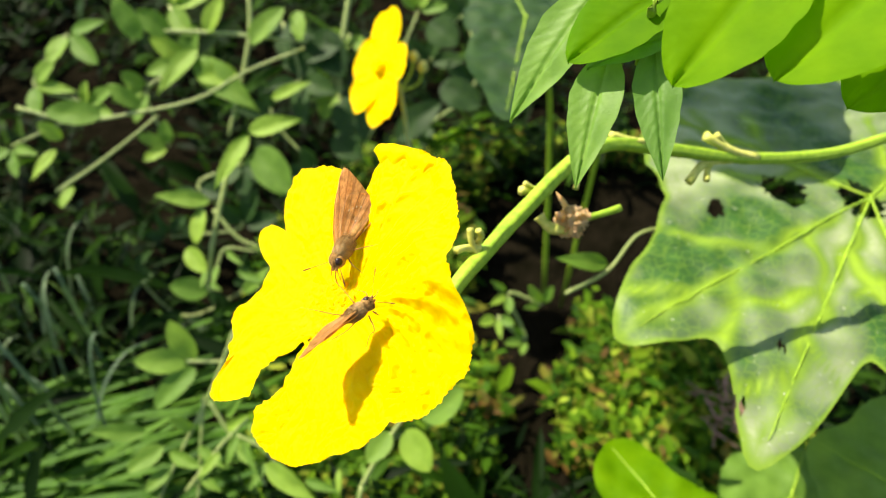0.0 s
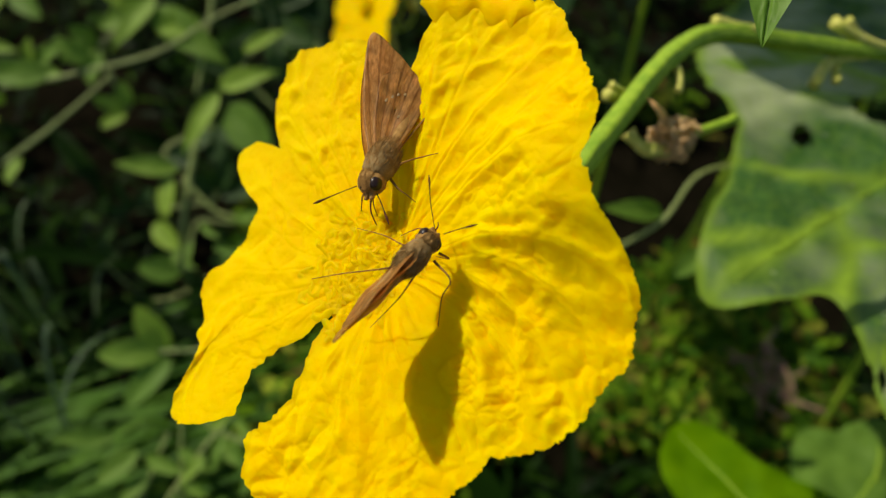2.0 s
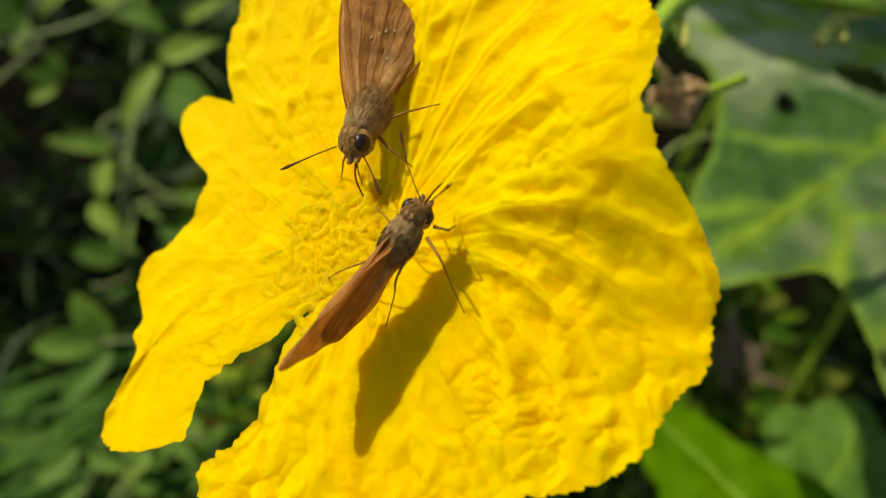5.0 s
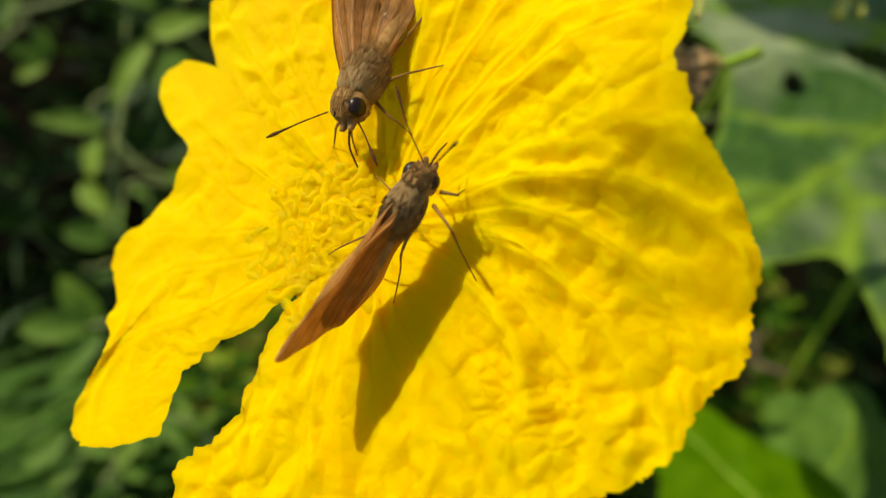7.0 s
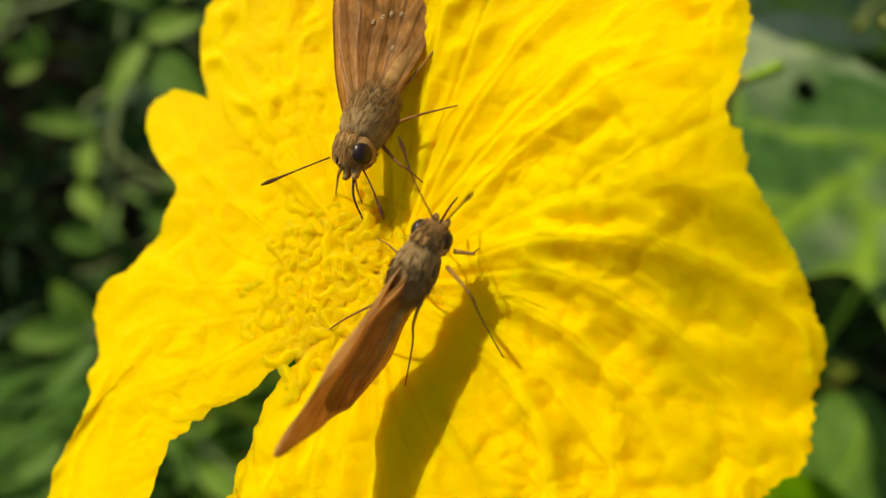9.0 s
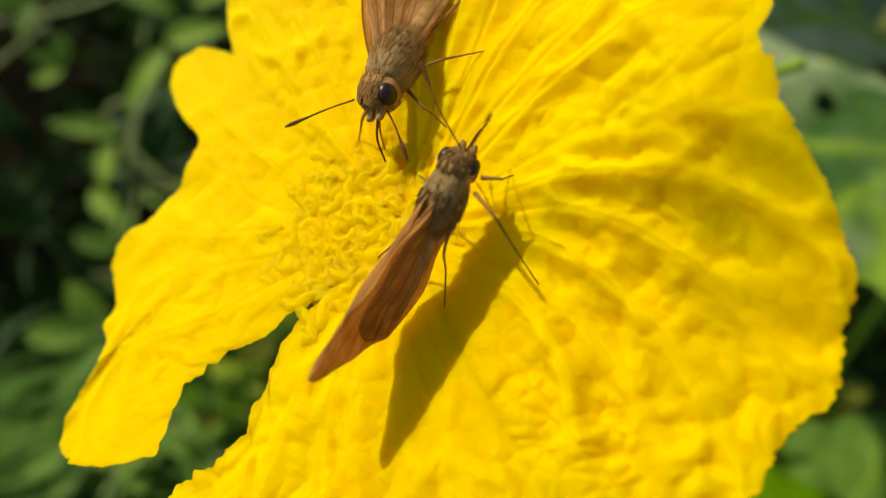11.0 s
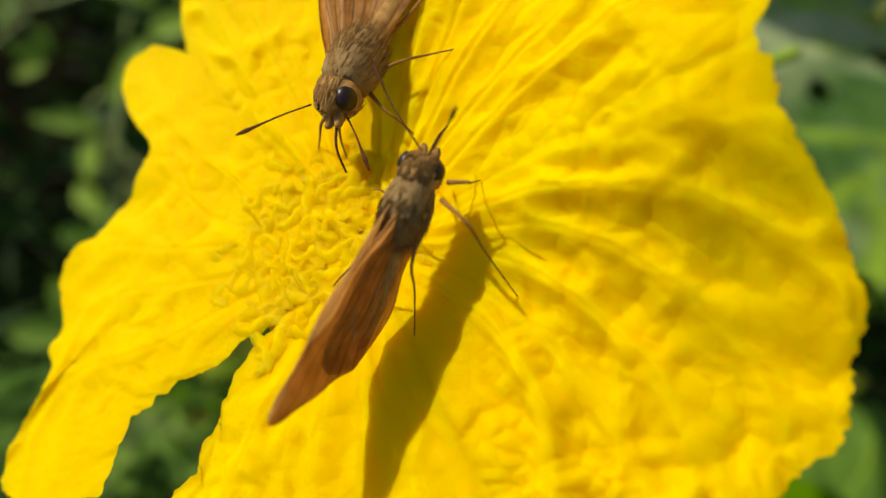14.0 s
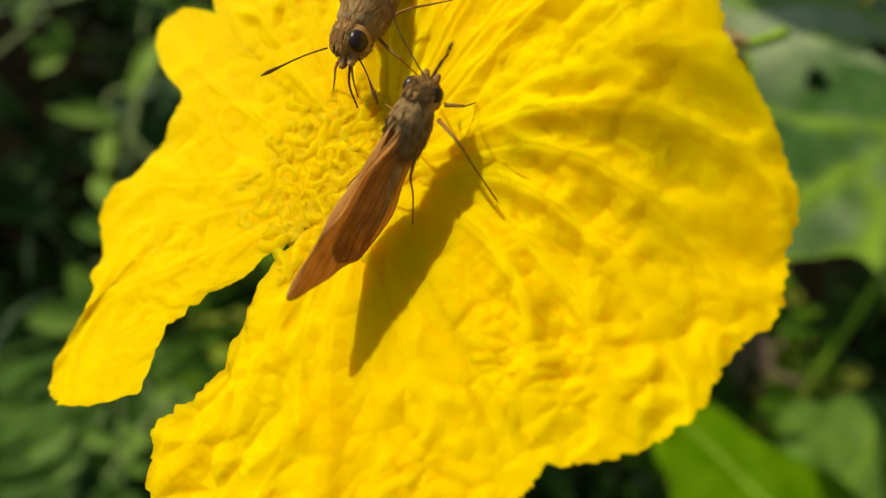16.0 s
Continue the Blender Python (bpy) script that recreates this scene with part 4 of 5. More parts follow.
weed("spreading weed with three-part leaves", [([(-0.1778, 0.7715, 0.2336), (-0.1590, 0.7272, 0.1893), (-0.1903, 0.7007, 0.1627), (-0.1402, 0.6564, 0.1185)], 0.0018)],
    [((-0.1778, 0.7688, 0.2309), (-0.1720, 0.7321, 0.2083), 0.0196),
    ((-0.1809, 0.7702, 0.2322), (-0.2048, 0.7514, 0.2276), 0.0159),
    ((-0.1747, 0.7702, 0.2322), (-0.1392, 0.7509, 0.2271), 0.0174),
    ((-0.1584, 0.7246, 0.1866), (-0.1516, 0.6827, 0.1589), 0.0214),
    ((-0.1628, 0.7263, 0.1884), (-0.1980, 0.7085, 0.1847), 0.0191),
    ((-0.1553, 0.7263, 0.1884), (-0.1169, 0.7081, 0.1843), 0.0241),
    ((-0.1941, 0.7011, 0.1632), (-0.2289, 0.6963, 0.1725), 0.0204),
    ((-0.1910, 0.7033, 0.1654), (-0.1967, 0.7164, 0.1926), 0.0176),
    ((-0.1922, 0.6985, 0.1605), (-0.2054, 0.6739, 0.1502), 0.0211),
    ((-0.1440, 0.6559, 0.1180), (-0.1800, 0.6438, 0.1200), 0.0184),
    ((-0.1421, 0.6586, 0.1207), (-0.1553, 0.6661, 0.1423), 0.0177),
    ((-0.1409, 0.6537, 0.1158), (-0.1435, 0.6280, 0.1042), 0.0185)], WEED_DARK_SHADED)
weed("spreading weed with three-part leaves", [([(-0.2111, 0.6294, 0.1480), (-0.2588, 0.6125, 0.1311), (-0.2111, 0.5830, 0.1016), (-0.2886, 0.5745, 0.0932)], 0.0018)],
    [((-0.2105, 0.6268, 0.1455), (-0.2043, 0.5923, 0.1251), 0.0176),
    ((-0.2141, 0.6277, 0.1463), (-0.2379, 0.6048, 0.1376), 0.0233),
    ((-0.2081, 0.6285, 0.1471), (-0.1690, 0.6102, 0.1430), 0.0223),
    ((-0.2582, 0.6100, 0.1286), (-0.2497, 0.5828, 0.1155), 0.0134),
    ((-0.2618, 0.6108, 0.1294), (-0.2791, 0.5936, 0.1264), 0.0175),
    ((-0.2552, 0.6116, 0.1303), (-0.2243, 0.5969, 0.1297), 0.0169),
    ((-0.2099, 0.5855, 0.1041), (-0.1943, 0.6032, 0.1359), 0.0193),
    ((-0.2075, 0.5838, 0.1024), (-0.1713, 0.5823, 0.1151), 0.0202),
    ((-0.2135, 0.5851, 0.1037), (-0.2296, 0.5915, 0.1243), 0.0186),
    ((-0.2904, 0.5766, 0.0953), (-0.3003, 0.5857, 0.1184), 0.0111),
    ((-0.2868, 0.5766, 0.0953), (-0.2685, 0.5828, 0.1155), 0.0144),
    ((-0.2922, 0.5750, 0.0936), (-0.3115, 0.5690, 0.1018), 0.0120)], WEED_DARK_SHADED)
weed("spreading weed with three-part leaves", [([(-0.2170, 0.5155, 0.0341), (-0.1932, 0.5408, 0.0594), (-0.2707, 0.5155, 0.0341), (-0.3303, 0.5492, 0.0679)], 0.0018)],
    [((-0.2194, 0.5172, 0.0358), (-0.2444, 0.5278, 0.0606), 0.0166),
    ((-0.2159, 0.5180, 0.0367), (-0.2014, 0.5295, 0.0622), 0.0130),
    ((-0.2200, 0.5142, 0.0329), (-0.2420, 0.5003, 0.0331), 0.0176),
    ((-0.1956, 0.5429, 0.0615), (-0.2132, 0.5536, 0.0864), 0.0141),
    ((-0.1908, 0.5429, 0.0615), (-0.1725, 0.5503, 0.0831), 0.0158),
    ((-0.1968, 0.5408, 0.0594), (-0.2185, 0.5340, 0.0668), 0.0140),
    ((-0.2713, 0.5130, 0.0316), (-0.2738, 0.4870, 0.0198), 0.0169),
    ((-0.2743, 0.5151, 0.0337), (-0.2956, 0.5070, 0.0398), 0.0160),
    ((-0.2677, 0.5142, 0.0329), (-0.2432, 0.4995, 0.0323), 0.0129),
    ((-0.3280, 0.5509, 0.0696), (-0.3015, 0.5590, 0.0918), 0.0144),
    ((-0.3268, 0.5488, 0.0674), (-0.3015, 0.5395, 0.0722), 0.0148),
    ((-0.3309, 0.5518, 0.0704), (-0.3321, 0.5590, 0.0918), 0.0136)], WEED_DARK_SHADED)
weed("spreading weed with three-part leaves", [([(-0.0161, 0.7934, 0.1706), (0.0241, 0.8313, 0.2086), (0.0376, 0.7744, 0.1516), (-0.0161, 0.7412, 0.1184)], 0.0018)],
    [((-0.0148, 0.7962, 0.1735), (-0.0033, 0.8132, 0.2045), 0.0169),
    ((-0.0121, 0.7934, 0.1706), (0.0259, 0.7865, 0.1778), 0.0200),
    ((-0.0188, 0.7953, 0.1725), (-0.0471, 0.8033, 0.1947), 0.0194),
    ((0.0248, 0.8342, 0.2114), (0.0312, 0.8596, 0.2510), 0.0224),
    ((0.0275, 0.8328, 0.2100), (0.0657, 0.8348, 0.2261), 0.0245),
    ((0.0208, 0.8328, 0.2100), (-0.0133, 0.8343, 0.2257), 0.0235),
    ((0.0389, 0.7773, 0.1545), (0.0544, 0.7968, 0.1881), 0.0225),
    ((0.0416, 0.7749, 0.1521), (0.0750, 0.7715, 0.1628), 0.0175),
    ((0.0342, 0.7763, 0.1535), (0.0040, 0.7836, 0.1750), 0.0222),
    ((-0.0201, 0.7403, 0.1175), (-0.0577, 0.7236, 0.1150), 0.0161),
    ((-0.0195, 0.7426, 0.1199), (-0.0478, 0.7471, 0.1384), 0.0178),
    ((-0.0168, 0.7384, 0.1156), (-0.0239, 0.7123, 0.1037), 0.0182)], WEED_DARK_SHADED)
weed("spreading weed with three-part leaves", [([(-0.1051, 0.7808, 0.2146), (-0.1244, 0.7400, 0.1738), (-0.0923, 0.6902, 0.1239), (-0.0282, 0.7989, 0.2327)], 0.0018)],
    [((-0.1070, 0.7785, 0.2123), (-0.1229, 0.7475, 0.1955), 0.0195),
    ((-0.1090, 0.7803, 0.2141), (-0.1406, 0.7681, 0.2161), 0.0165),
    ((-0.1026, 0.7785, 0.2123), (-0.0792, 0.7529, 0.2008), 0.0164),
    ((-0.1276, 0.7391, 0.1729), (-0.1704, 0.7180, 0.1659), 0.0244),
    ((-0.1276, 0.7414, 0.1751), (-0.1571, 0.7439, 0.1919), 0.0201),
    ((-0.1250, 0.7373, 0.1711), (-0.1324, 0.7032, 0.1511), 0.0253),
    ((-0.0955, 0.6915, 0.1253), (-0.1235, 0.6929, 0.1408), 0.0185),
    ((-0.0923, 0.6929, 0.1266), (-0.0919, 0.7027, 0.1507), 0.0146),
    ((-0.0949, 0.6883, 0.1221), (-0.1121, 0.6678, 0.1157), 0.0155),
    ((-0.0269, 0.8012, 0.2350), (-0.0108, 0.8143, 0.2622), 0.0159),
    ((-0.0244, 0.7994, 0.2332), (0.0051, 0.7937, 0.2416), 0.0142),
    ((-0.0308, 0.8012, 0.2350), (-0.0475, 0.8044, 0.2523), 0.0150)], WEED)
weed("low weed with three-part leaves", [([(0.0515, 0.4640, 0.0957), (0.0784, 0.4488, 0.0805), (0.0623, 0.4791, 0.1109), (0.0945, 0.4715, 0.1033)], 0.0018)],
    [((0.0521, 0.4617, 0.0934), (0.0545, 0.4418, 0.0877), 0.0080),
    ((0.0488, 0.4628, 0.0946), (0.0339, 0.4523, 0.0982), 0.0107),
    ((0.0542, 0.4628, 0.0946), (0.0672, 0.4519, 0.0978), 0.0097),
    ((0.0751, 0.4480, 0.0798), (0.0577, 0.4392, 0.0851), 0.0092),
    ((0.0762, 0.4503, 0.0821), (0.0661, 0.4504, 0.0963), 0.0076),
    ((0.0778, 0.4465, 0.0783), (0.0736, 0.4321, 0.0780), 0.0077),
    ((0.0596, 0.4780, 0.1098), (0.0434, 0.4646, 0.1105), 0.0085),
    ((0.0596, 0.4807, 0.1124), (0.0445, 0.4815, 0.1274), 0.0079),
    ((0.0623, 0.4769, 0.1086), (0.0624, 0.4594, 0.1053), 0.0089),
    ((0.0928, 0.4734, 0.1052), (0.0804, 0.4781, 0.1240), 0.0097),
    ((0.0961, 0.4734, 0.1052), (0.1027, 0.4773, 0.1233), 0.0095),
    ((0.0912, 0.4712, 0.1029), (0.0751, 0.4631, 0.1090), 0.0079)], WEED)
weed("feathery pale weed tips", [([(-0.2242, 0.4877, 0.1053), (-0.2171, 0.5050, 0.1227), (-0.2089, 0.5166, 0.1342), (-0.1790, 0.5146, 0.1323)], 0.0015), ([(-0.2242, 0.4877, 0.1053), (-0.2296, 0.4973, 0.1150)], 0.0012)],
    [((-0.2171, 0.5050, 0.1227), (-0.2179, 0.4848, 0.1166), 0.0076),
    ((-0.2089, 0.5146, 0.1323), (-0.1900, 0.4981, 0.1299), 0.0076),
    ((-0.2242, 0.4935, 0.1111), (-0.2104, 0.4810, 0.1128), 0.0065),
    ((-0.2280, 0.5012, 0.1188), (-0.2302, 0.4822, 0.1139), 0.0065),
    ((-0.1790, 0.5166, 0.1342), (-0.1524, 0.5133, 0.1451), 0.0109),
    ((-0.1981, 0.5012, 0.1188), (-0.1685, 0.4867, 0.1185), 0.0098),
    ((-0.1926, 0.4858, 0.1034), (-0.1631, 0.4981, 0.1299), 0.0142)], WEED)
weed("low branching weed with narrow leaflets", [([(-0.1002, 0.2791, 0.0806), (-0.1404, 0.3107, 0.1122), (-0.1628, 0.3202, 0.1217)], 0.0018), ([(-0.2030, 0.2886, 0.0901), (-0.1762, 0.3139, 0.1154), (-0.1538, 0.3297, 0.1312)], 0.0016), ([(-0.1404, 0.2918, 0.0932), (-0.1538, 0.3107, 0.1122)], 0.0012)],
    [((-0.1628, 0.3202, 0.1217), (-0.1689, 0.2962, 0.1118), 0.0089),
    ((-0.1583, 0.3171, 0.1185), (-0.1447, 0.2931, 0.1087), 0.0081),
    ((-0.1538, 0.3281, 0.1296), (-0.1381, 0.3087, 0.1243), 0.0072),
    ((-0.1449, 0.3107, 0.1122), (-0.1249, 0.3149, 0.1305), 0.0089),
    ((-0.1762, 0.3107, 0.1122), (-0.1909, 0.2900, 0.1056), 0.0098),
    ((-0.1404, 0.3044, 0.1059), (-0.1513, 0.2838, 0.0994), 0.0089),
    ((-0.1091, 0.2949, 0.0964), (-0.0809, 0.2838, 0.0994), 0.0098),
    ((-0.1717, 0.3297, 0.1312), (-0.1557, 0.3367, 0.1523), 0.0089),
    ((-0.0823, 0.3013, 0.1027), (-0.0809, 0.2807, 0.0963), 0.0063),
    ((-0.0644, 0.3044, 0.1059), (-0.0545, 0.2838, 0.0994), 0.0054)], WEED)
weed("leggy weed with small pale green leaflets", [([(-0.4215, 0.6295, 0.2189), (-0.3656, 0.6197, 0.2090), (-0.3041, 0.6256, 0.2149), (-0.2426, 0.6355, 0.2248), (-0.1923, 0.6552, 0.2446), (-0.1364, 0.6710, 0.2604)], 0.0019), ([(-0.3824, 0.5703, 0.1596), (-0.3376, 0.5920, 0.1813), (-0.2817, 0.6236, 0.2130)], 0.0019)],
    [((-0.3824, 0.5999, 0.1892), (-0.4021, 0.5705, 0.1739), 0.0157),
    ((-0.3768, 0.6078, 0.1971), (-0.3960, 0.6102, 0.2137), 0.0157),
    ((-0.3656, 0.5742, 0.1635), (-0.3729, 0.5517, 0.1552), 0.0123),
    ((-0.3376, 0.6236, 0.2130), (-0.3883, 0.6180, 0.2215), 0.0252),
    ((-0.2985, 0.6770, 0.2663), (-0.3221, 0.6972, 0.3007), 0.0224),
    ((-0.2985, 0.6295, 0.2189), (-0.3276, 0.6368, 0.2402), 0.0168)], WEED)
weed("leggy weed with oval green leaflets", [([(-0.2107, 0.5744, 0.1778), (-0.2239, 0.5314, 0.1349), (-0.2294, 0.4944, 0.0979)], 0.0026), ([(-0.2239, 0.5502, 0.1537), (-0.2008, 0.5314, 0.1349), (-0.1759, 0.5236, 0.1271)], 0.002)],
    [((-0.2272, 0.5560, 0.1595), (-0.2786, 0.5531, 0.1707), 0.0199),
    ((-0.2350, 0.5509, 0.1544), (-0.2383, 0.5197, 0.1373), 0.0166),
    ((-0.2283, 0.4944, 0.0979), (-0.2633, 0.4908, 0.1084), 0.0221),
    ((-0.2504, 0.5236, 0.1271), (-0.2274, 0.5004, 0.1180), 0.0188),
    ((-0.1897, 0.6017, 0.2051), (-0.2198, 0.5570, 0.1746), 0.0221),
    ((-0.1815, 0.5931, 0.1966), (-0.1464, 0.5531, 0.1707), 0.0342),
    ((-0.1897, 0.6048, 0.2083), (-0.1360, 0.6043, 0.2219), 0.0232)], WEED)
weed("weed with trifoliate grey-green leaves", [([(-0.1705, 0.3914, 0.1645), (-0.1913, 0.3538, 0.1270), (-0.2144, 0.3211, 0.0943), (-0.2329, 0.2917, 0.0649)], 0.0017), ([(-0.1959, 0.3538, 0.1270), (-0.2006, 0.2917, 0.0649)], 0.0014), ([(-0.1904, 0.3499, 0.1230), (-0.1682, 0.3244, 0.0976)], 0.002), ([(-0.2098, 0.3734, 0.1466), (-0.1775, 0.3734, 0.1466)], 0.0016)],
    [((-0.2089, 0.3734, 0.1466), (-0.2487, 0.3674, 0.1547), 0.0203),
    ((-0.2024, 0.3750, 0.1482), (-0.2210, 0.3905, 0.1778), 0.0203),
    ((-0.2024, 0.3701, 0.1433), (-0.2323, 0.3410, 0.1283), 0.0194),
    ((-0.2431, 0.3325, 0.1057), (-0.2860, 0.3272, 0.1145), 0.0176),
    ((-0.2283, 0.3244, 0.0976), (-0.2542, 0.3047, 0.0920), 0.0166),
    ((-0.2237, 0.3211, 0.0943), (-0.1928, 0.3063, 0.0936), 0.0139),
    ((-0.2237, 0.3113, 0.0845), (-0.2392, 0.2934, 0.0807), 0.0120),
    ((-0.2006, 0.3244, 0.0976), (-0.1746, 0.3063, 0.0936), 0.0111),
    ((-0.1996, 0.3080, 0.0812), (-0.1769, 0.2928, 0.0801), 0.0102),
    ((-0.2029, 0.3342, 0.1074), (-0.2201, 0.3352, 0.1225), 0.0102),
    ((-0.1904, 0.3538, 0.1270), (-0.1632, 0.3545, 0.1418), 0.0111),
    ((-0.1775, 0.3342, 0.1074), (-0.1564, 0.3368, 0.1241), 0.0102),
    ((-0.1682, 0.3244, 0.0976), (-0.1464, 0.3256, 0.1129), 0.0111),
    ((-0.1682, 0.3237, 0.0969), (-0.1496, 0.3069, 0.0942), 0.0102)], WEED)
weed("bushy weed with pointed dark green leaves", [([(-0.2051, 0.7601, 0.2787), (-0.2051, 0.7200, 0.2386), (-0.2260, 0.6504, 0.1691)], 0.0025), ([(-0.2946, 0.7284, 0.2471), (-0.2290, 0.7263, 0.2450), (-0.1425, 0.7200, 0.2386)], 0.0025)],
    [((-0.2588, 0.7158, 0.2344), (-0.2979, 0.6723, 0.2051), 0.0274),
    ((-0.2618, 0.7074, 0.2260), (-0.1920, 0.6602, 0.1930), 0.0370),
    ((-0.2498, 0.7263, 0.2450), (-0.2308, 0.7443, 0.2771), 0.0215),
    ((-0.2051, 0.7187, 0.2374), (-0.1655, 0.7364, 0.2692), 0.0251),
    ((-0.1544, 0.7432, 0.2618), (-0.1484, 0.7123, 0.2450), 0.0179),
    ((-0.1813, 0.6778, 0.1965), (-0.1366, 0.6823, 0.2150), 0.0155),
    ((-0.2886, 0.7263, 0.2450), (-0.3203, 0.7339, 0.2667), 0.0239),
    ((-0.2170, 0.6968, 0.2154), (-0.2556, 0.6839, 0.2167), 0.0262)], WEED)
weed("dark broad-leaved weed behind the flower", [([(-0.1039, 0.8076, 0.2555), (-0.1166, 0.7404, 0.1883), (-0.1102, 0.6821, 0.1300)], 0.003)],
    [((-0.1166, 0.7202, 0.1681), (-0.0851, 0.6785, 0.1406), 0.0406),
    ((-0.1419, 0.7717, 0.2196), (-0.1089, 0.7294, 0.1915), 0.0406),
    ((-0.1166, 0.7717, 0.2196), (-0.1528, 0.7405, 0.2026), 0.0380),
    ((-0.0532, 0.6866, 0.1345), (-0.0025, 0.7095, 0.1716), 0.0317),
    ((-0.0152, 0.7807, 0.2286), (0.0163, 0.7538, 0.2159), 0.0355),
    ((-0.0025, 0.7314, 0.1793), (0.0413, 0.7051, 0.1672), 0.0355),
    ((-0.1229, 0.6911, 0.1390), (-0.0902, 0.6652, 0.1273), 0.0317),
    ((-0.1799, 0.7583, 0.2062), (-0.1402, 0.7317, 0.1937), 0.0317)], WEED_DARK_SHADED)
weed("small weed with oval leaves under the vine", [([(0.0741, 0.3061, 0.3056), (0.0998, 0.3158, 0.3153), (0.1186, 0.3316, 0.3310), (0.1426, 0.3352, 0.3347)], 0.0012)],
    [((0.1001, 0.3187, 0.3182), (0.0671, 0.3144, 0.3280), 0.0130),
    ((0.1289, 0.3716, 0.3710), (0.1429, 0.3516, 0.3652), 0.0137),
    ((0.1049, 0.2964, 0.2959), (0.1194, 0.2995, 0.3131), 0.0103)], WEED)
weed("young weed shoot below the flower", [([(-0.0537, 0.2431, 0.1860), (-0.0388, 0.2616, 0.2045), (-0.0164, 0.2853, 0.2282)], 0.0016), ([(-0.0537, 0.2431, 0.1860), (-0.0611, 0.2062, 0.1491), (-0.0611, 0.1272, 0.0701)], 0.0016)],
    [((-0.0350, 0.2682, 0.2111), (-0.0489, 0.2486, 0.2056), 0.0157),
    ((-0.0239, 0.2695, 0.2124), (-0.0088, 0.2447, 0.2018), 0.0209),
    ((-0.0145, 0.2748, 0.2177), (0.0131, 0.2822, 0.2392), 0.0224),
    ((-0.1170, 0.2537, 0.1966), (-0.0818, 0.2305, 0.1876), 0.0164)], WEED)

# ---- grass ----
def grass_tuft(label, root, count, seed, reach, spread, lift, width=0.006, material=None):
    g = thing("grass_tuft", label, "grass", pose(*root), "grass tufts")
    rnd = random.Random(seed)
    for k in range(count):
        b = Vector((rnd.uniform(-0.05, 0.05), rnd.uniform(-0.08, 0.08), 0))
        a = reach[0] + rnd.uniform(-spread, spread)
        ln = reach[1] * rnd.uniform(0.6, 1.15)
        d = Vector((math.cos(a), math.sin(a), 0))
        h = lift * rnd.uniform(0.5, 1.2)
        pts = [b, b + d * ln * 0.3 + Vector((0, 0, h * 0.75)), b + d * ln * 0.65 + Vector((0, 0, h)), b + d * ln + Vector((0, 0, h * rnd.uniform(0.3, 0.9)))]
        line = spline(pts, 12)
        side = d.cross(Vector((0, 0, 1)))
        verts = []
        for i, p in enumerate(line):
            s = i / 11
            w = width * rnd.uniform(0.95, 1.05) * 0.5 * (1 - s ** 2.5)
            verts += [p - side * w + Vector((0, 0, w * 0.5)), p, p + side * w + Vector((0, 0, w * 0.5))]
        piece("blade", mesh("blade", verts, grid_faces(12, 3), material or GRASS), g)


grass_tuft("dense tuft of long arching green grass blades", (-0.5388, 0.2677, 0.0000), 80, 1, (0.2, 0.50), 0.30, 0.06, 0.0075)
grass_tuft("dense tuft of long arching green grass blades", (-0.4002, 0.2089, 0.0000), 70, 2, (0.35, 0.36), 0.38, 0.06, 0.0075)
grass_tuft("thin blue-green grass blades standing apart", (-0.3288, 0.4003, 0.0000), 14, 3, (1.9, 0.10), 0.9, 0.15, 0.0042, BLUE_GRASS)
grass_tuft("thin blue-green grass blades standing apart", (-0.4330, 0.4396, 0.0000), 10, 5, (1.4, 0.10), 0.9, 0.15, 0.0042, BLUE_GRASS)


# ---- small plants covering the soil ----
def ground_cover(name, label, count, seed, area, size, height, material, gaps=0.02, slim=(0.22, 0.5), lean=0.7, clear=None):
    rnd = random.Random(seed)
    verts, faces = [], []
    while count:
        x, y = rnd.uniform(area[0], area[1]), rnd.uniform(area[2], area[3])
        if clear and math.hypot(x - clear[0], y - clear[1]) < clear[2] * (1 + 0.3 * noise.noise(Vector((x * 4, y * 4, 3)))):
            continue
        ex, ey = (x * 2 - area[0] - area[1]) / (area[1] - area[0]), (y * 2 - area[2] - area[3]) / (area[3] - area[2])
        if ex * ex + ey * ey > 0.85 + 0.6 * noise.noise(Vector((x * 3, y * 3, seed + 5))) + 0.25 * rnd.random():
            continue
        if noise.noise(Vector((x * 6, y * 6, seed))) + 0.5 * noise.noise(Vector((x * 19, y * 19, seed))) < gaps:
            continue
        count -= 1
        z = rnd.random() ** 1.5 * height + 0.008
        a, t = rnd.uniform(0, 6.28), rnd.uniform(-0.4, 1.0) * lean
        l = size * rnd.lognormvariate(0, 0.4)
        w = l * rnd.uniform(*slim)
        d = Vector((math.cos(a), math.sin(a), t)).normalized()
        s = d.cross(Vector((rnd.uniform(-0.4, 0.4), rnd.uniform(-0.4, 0.4), 1))).normalized()
        up = s.cross(d)
        p = Vector((x, y, z))
        o = len(verts)
        verts += [p, p + d * l * 0.35 + s * w * 0.5 + up * w * 0.15, p + d * l * 0.75 + s * w * 0.38 + up * w * 0.1, p + d * l - up * l * 0.1, p + d * l * 0.75 - s * w * 0.38 + up * w * 0.1, p + d * l * 0.35 - s * w * 0.5 + up * w * 0.15, p + d * l * 0.5]
        faces += [(o + 6, o, o + 1), (o + 6, o + 1, o + 2), (o + 6, o + 2, o + 3), (o + 6, o + 3, o + 4), (o + 6, o + 4, o + 5), (o + 6, o + 5, o)]
    tagged(piece(name, mesh(name, verts, faces, material)), label, "weeds", "", "stuff")


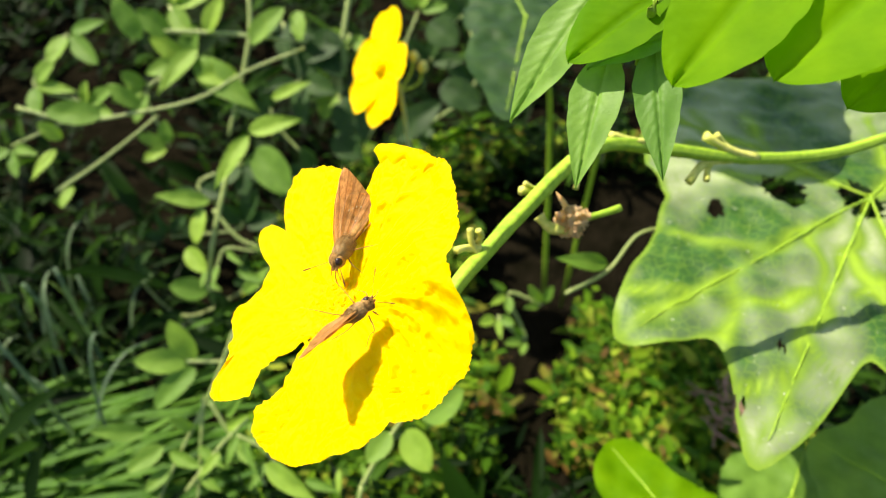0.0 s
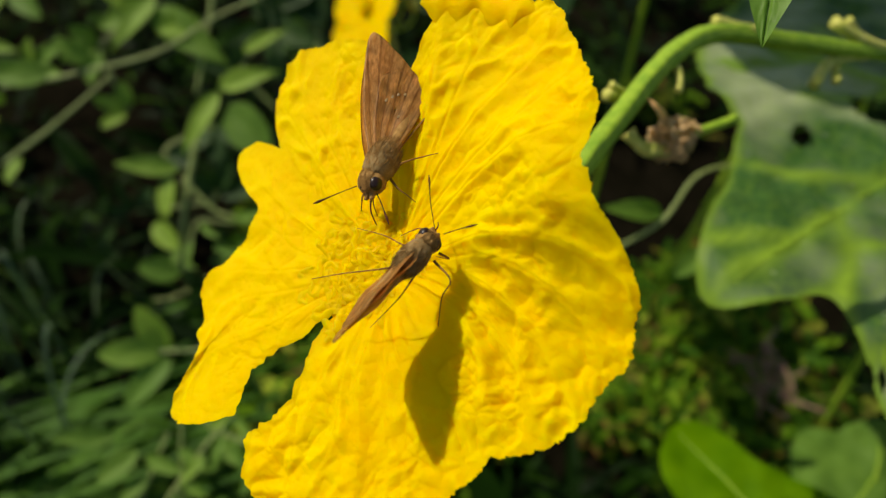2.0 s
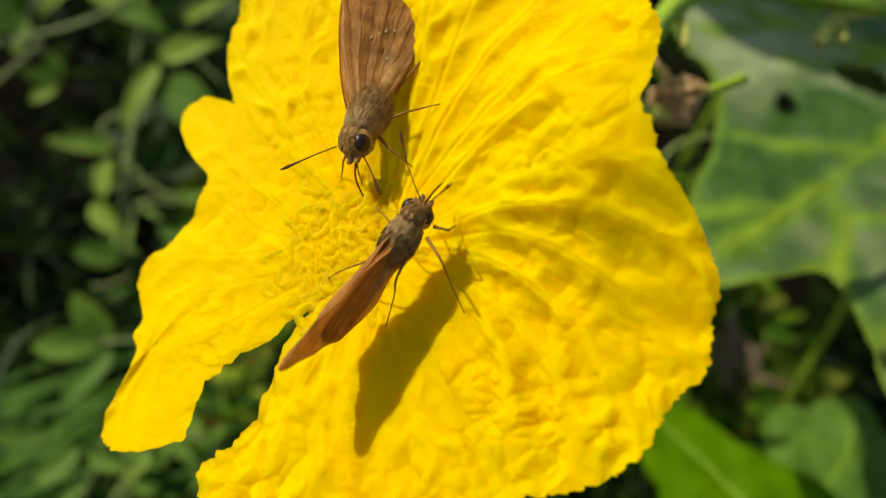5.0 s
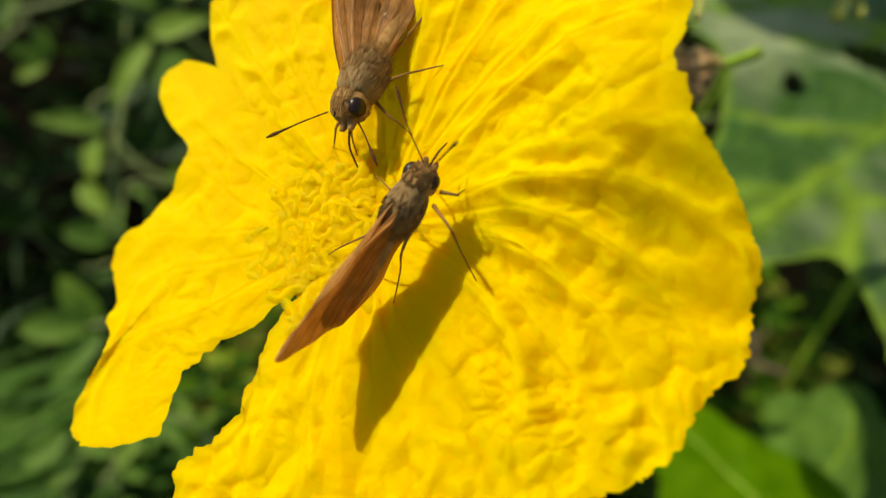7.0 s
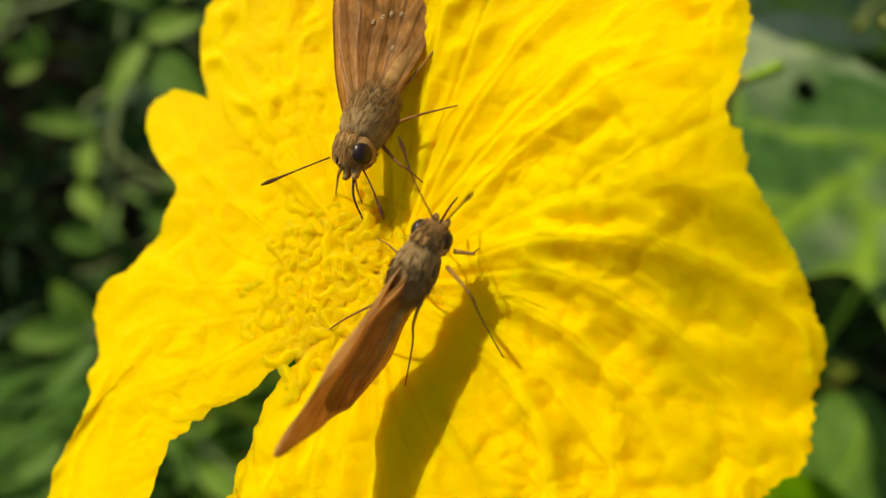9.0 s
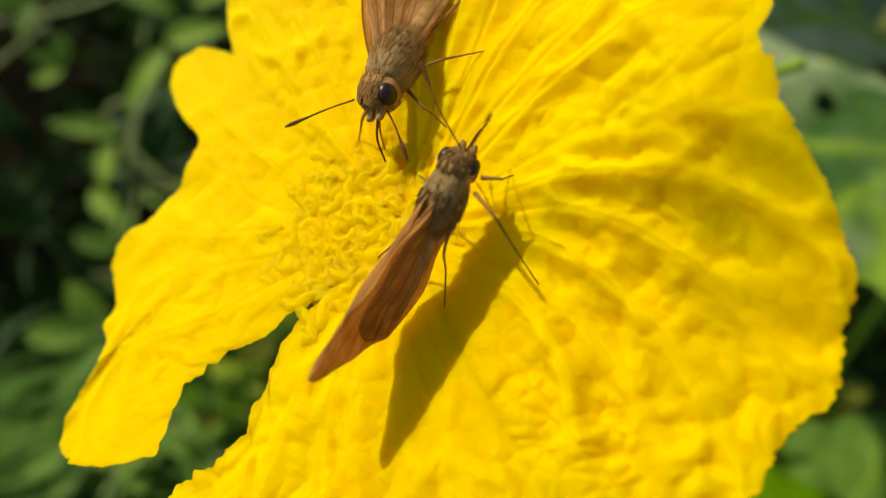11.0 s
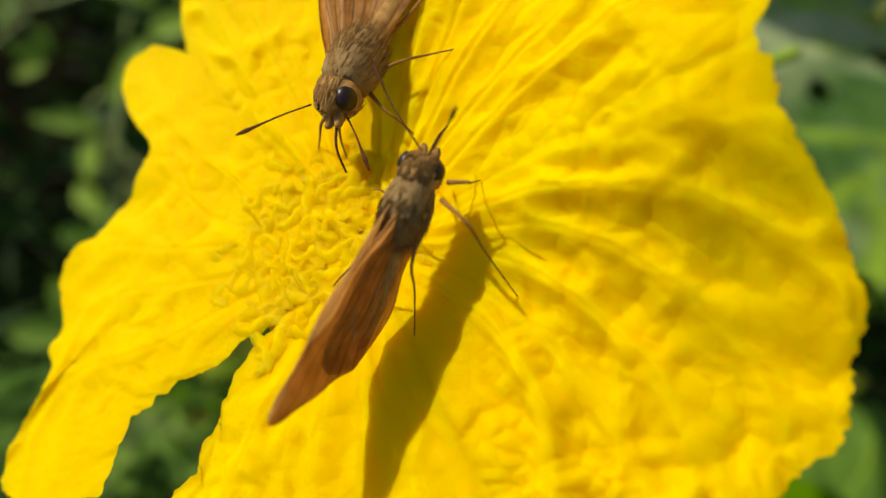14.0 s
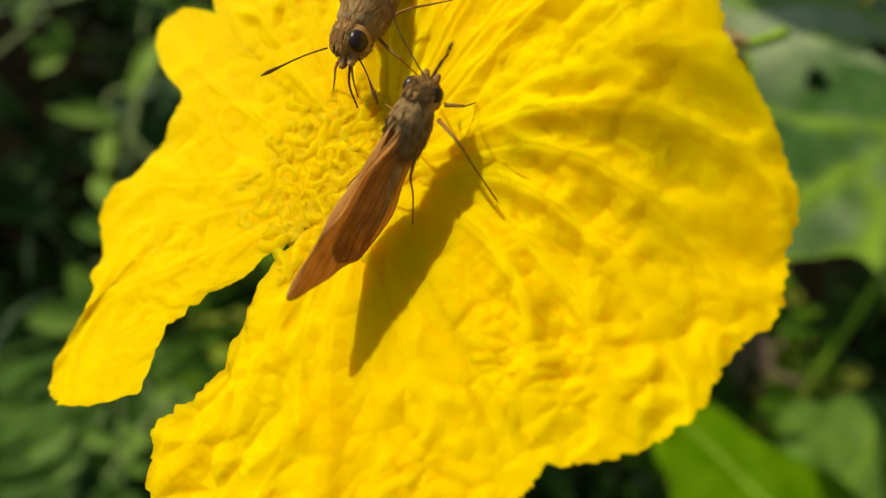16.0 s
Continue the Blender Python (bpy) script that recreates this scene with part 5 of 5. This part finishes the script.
ground_cover("moss_leaves", "low bright green creeping leaves on the soil", 24000, 11, (-0.20, 0.36, 0.16, 0.82), 0.0115, 0.06, MOSS, -0.16, (0.22, 0.5), 0.7, (0.17, 0.67, 0.13))
ground_cover("low_weeds", "low green weeds covering the soil, coloured dark for shade", 30000, 12, (-1.6, 1.5, 0.1, 2.5), 0.034, 0.09, UNDER_SHADE, -0.05, (0.10, 0.26), 1.0, (0.18, 0.54, 0.23))


ground_cover("far_weeds", "low weeds, coloured dark for shade, scattered over the wider garden soil", 26000, 14, (-4.5, 4.5, -3.5, 5.5), 0.075, 0.10, UNDER_SHADE, -0.05, (0.12, 0.3), 0.9, (0.1, 0.9, 1.35))


def dry_twigs():
    t = thing("dry_twigs", "small heap of dry pinkish twigs on the soil", "twigs", pose(*(0.2391, 0.3833, 0.0600)))
    rnd = random.Random(3)
    for k in range(16):
        a, ln = rnd.gauss(2.4, 0.7), rnd.uniform(0.02, 0.055)
        c = Vector((rnd.uniform(-0.03, 0.03), rnd.uniform(-0.03, 0.03), rnd.uniform(0, 0.012)))
        d = Vector((math.cos(a), math.sin(a), rnd.uniform(-0.2, 0.3)))
        stalk("twig", [c - d * ln * 0.5, c + Vector((rnd.uniform(-1, 1), rnd.uniform(-1, 1), 0)) * 0.006, c + d * ln * 0.5], [0.0011, 0.0009, 0.0006], STRAW, t, 8, 5)


dry_twigs()


# ---- what moves ----
def motions():
    # the walking skipper: seconds, head on the flower in mm, way to the wing tips, roll
    rows = [
        (0.0, 12.1, -2.5, 5.3, -10.4, -14.9, 10.1, -54),
        (0.5, 12.2, -1.7, 5.3, -8.3, -15.3, 11.4, -53),
        (1.0, 11.9, -1.4, 5.3, -6.5, -15.4, 12.3, -55),
        (1.5, 11.5, -1.2, 5.3, -5.8, -15.5, 12.5, -53),
        (2.0, 10.9, -0.9, 5.3, -7.1, -15.7, 11.6, -48),
        (2.5, 9.8, -0.9, 5.3, -13.9, -13.9, 3.3, -30),
        (3.5, 8.4, -0.7, 5.3, -15.1, -15.7, 5.5, -16),
        (7.0, 8.9, 0.5, 5.3, -13.8, -16.3, 3.8, -15),
        (8.0, 8.9, 0.8, 5.3, -13.0, -16.3, 4.6, -16),
        (9.0, 8.6, 0.8, 5.3, -12.1, -16.5, 4.9, -12),
        (12.5, 9.1, 1.8, 5.3, -11.5, -16.1, 0.3, -8),
        (13.0, 9.0, 1.9, 5.3, -10.5, -17.8, 2.9, -7),
        (14.5, 8.8, 2.2, 5.3, -11.3, -17.7, 3.1, -9),
        (15.0, 8.8, 2.3, 5.3, -11.9, -17.9, 2.6, -9),
        (16.0, 8.9, 2.5, 5.3, -12.9, -17.3, 1.1, -12)]
    walk(mover, [(t, perched(*q, WALK_LEAN)) for t, *q in rows])


motions()
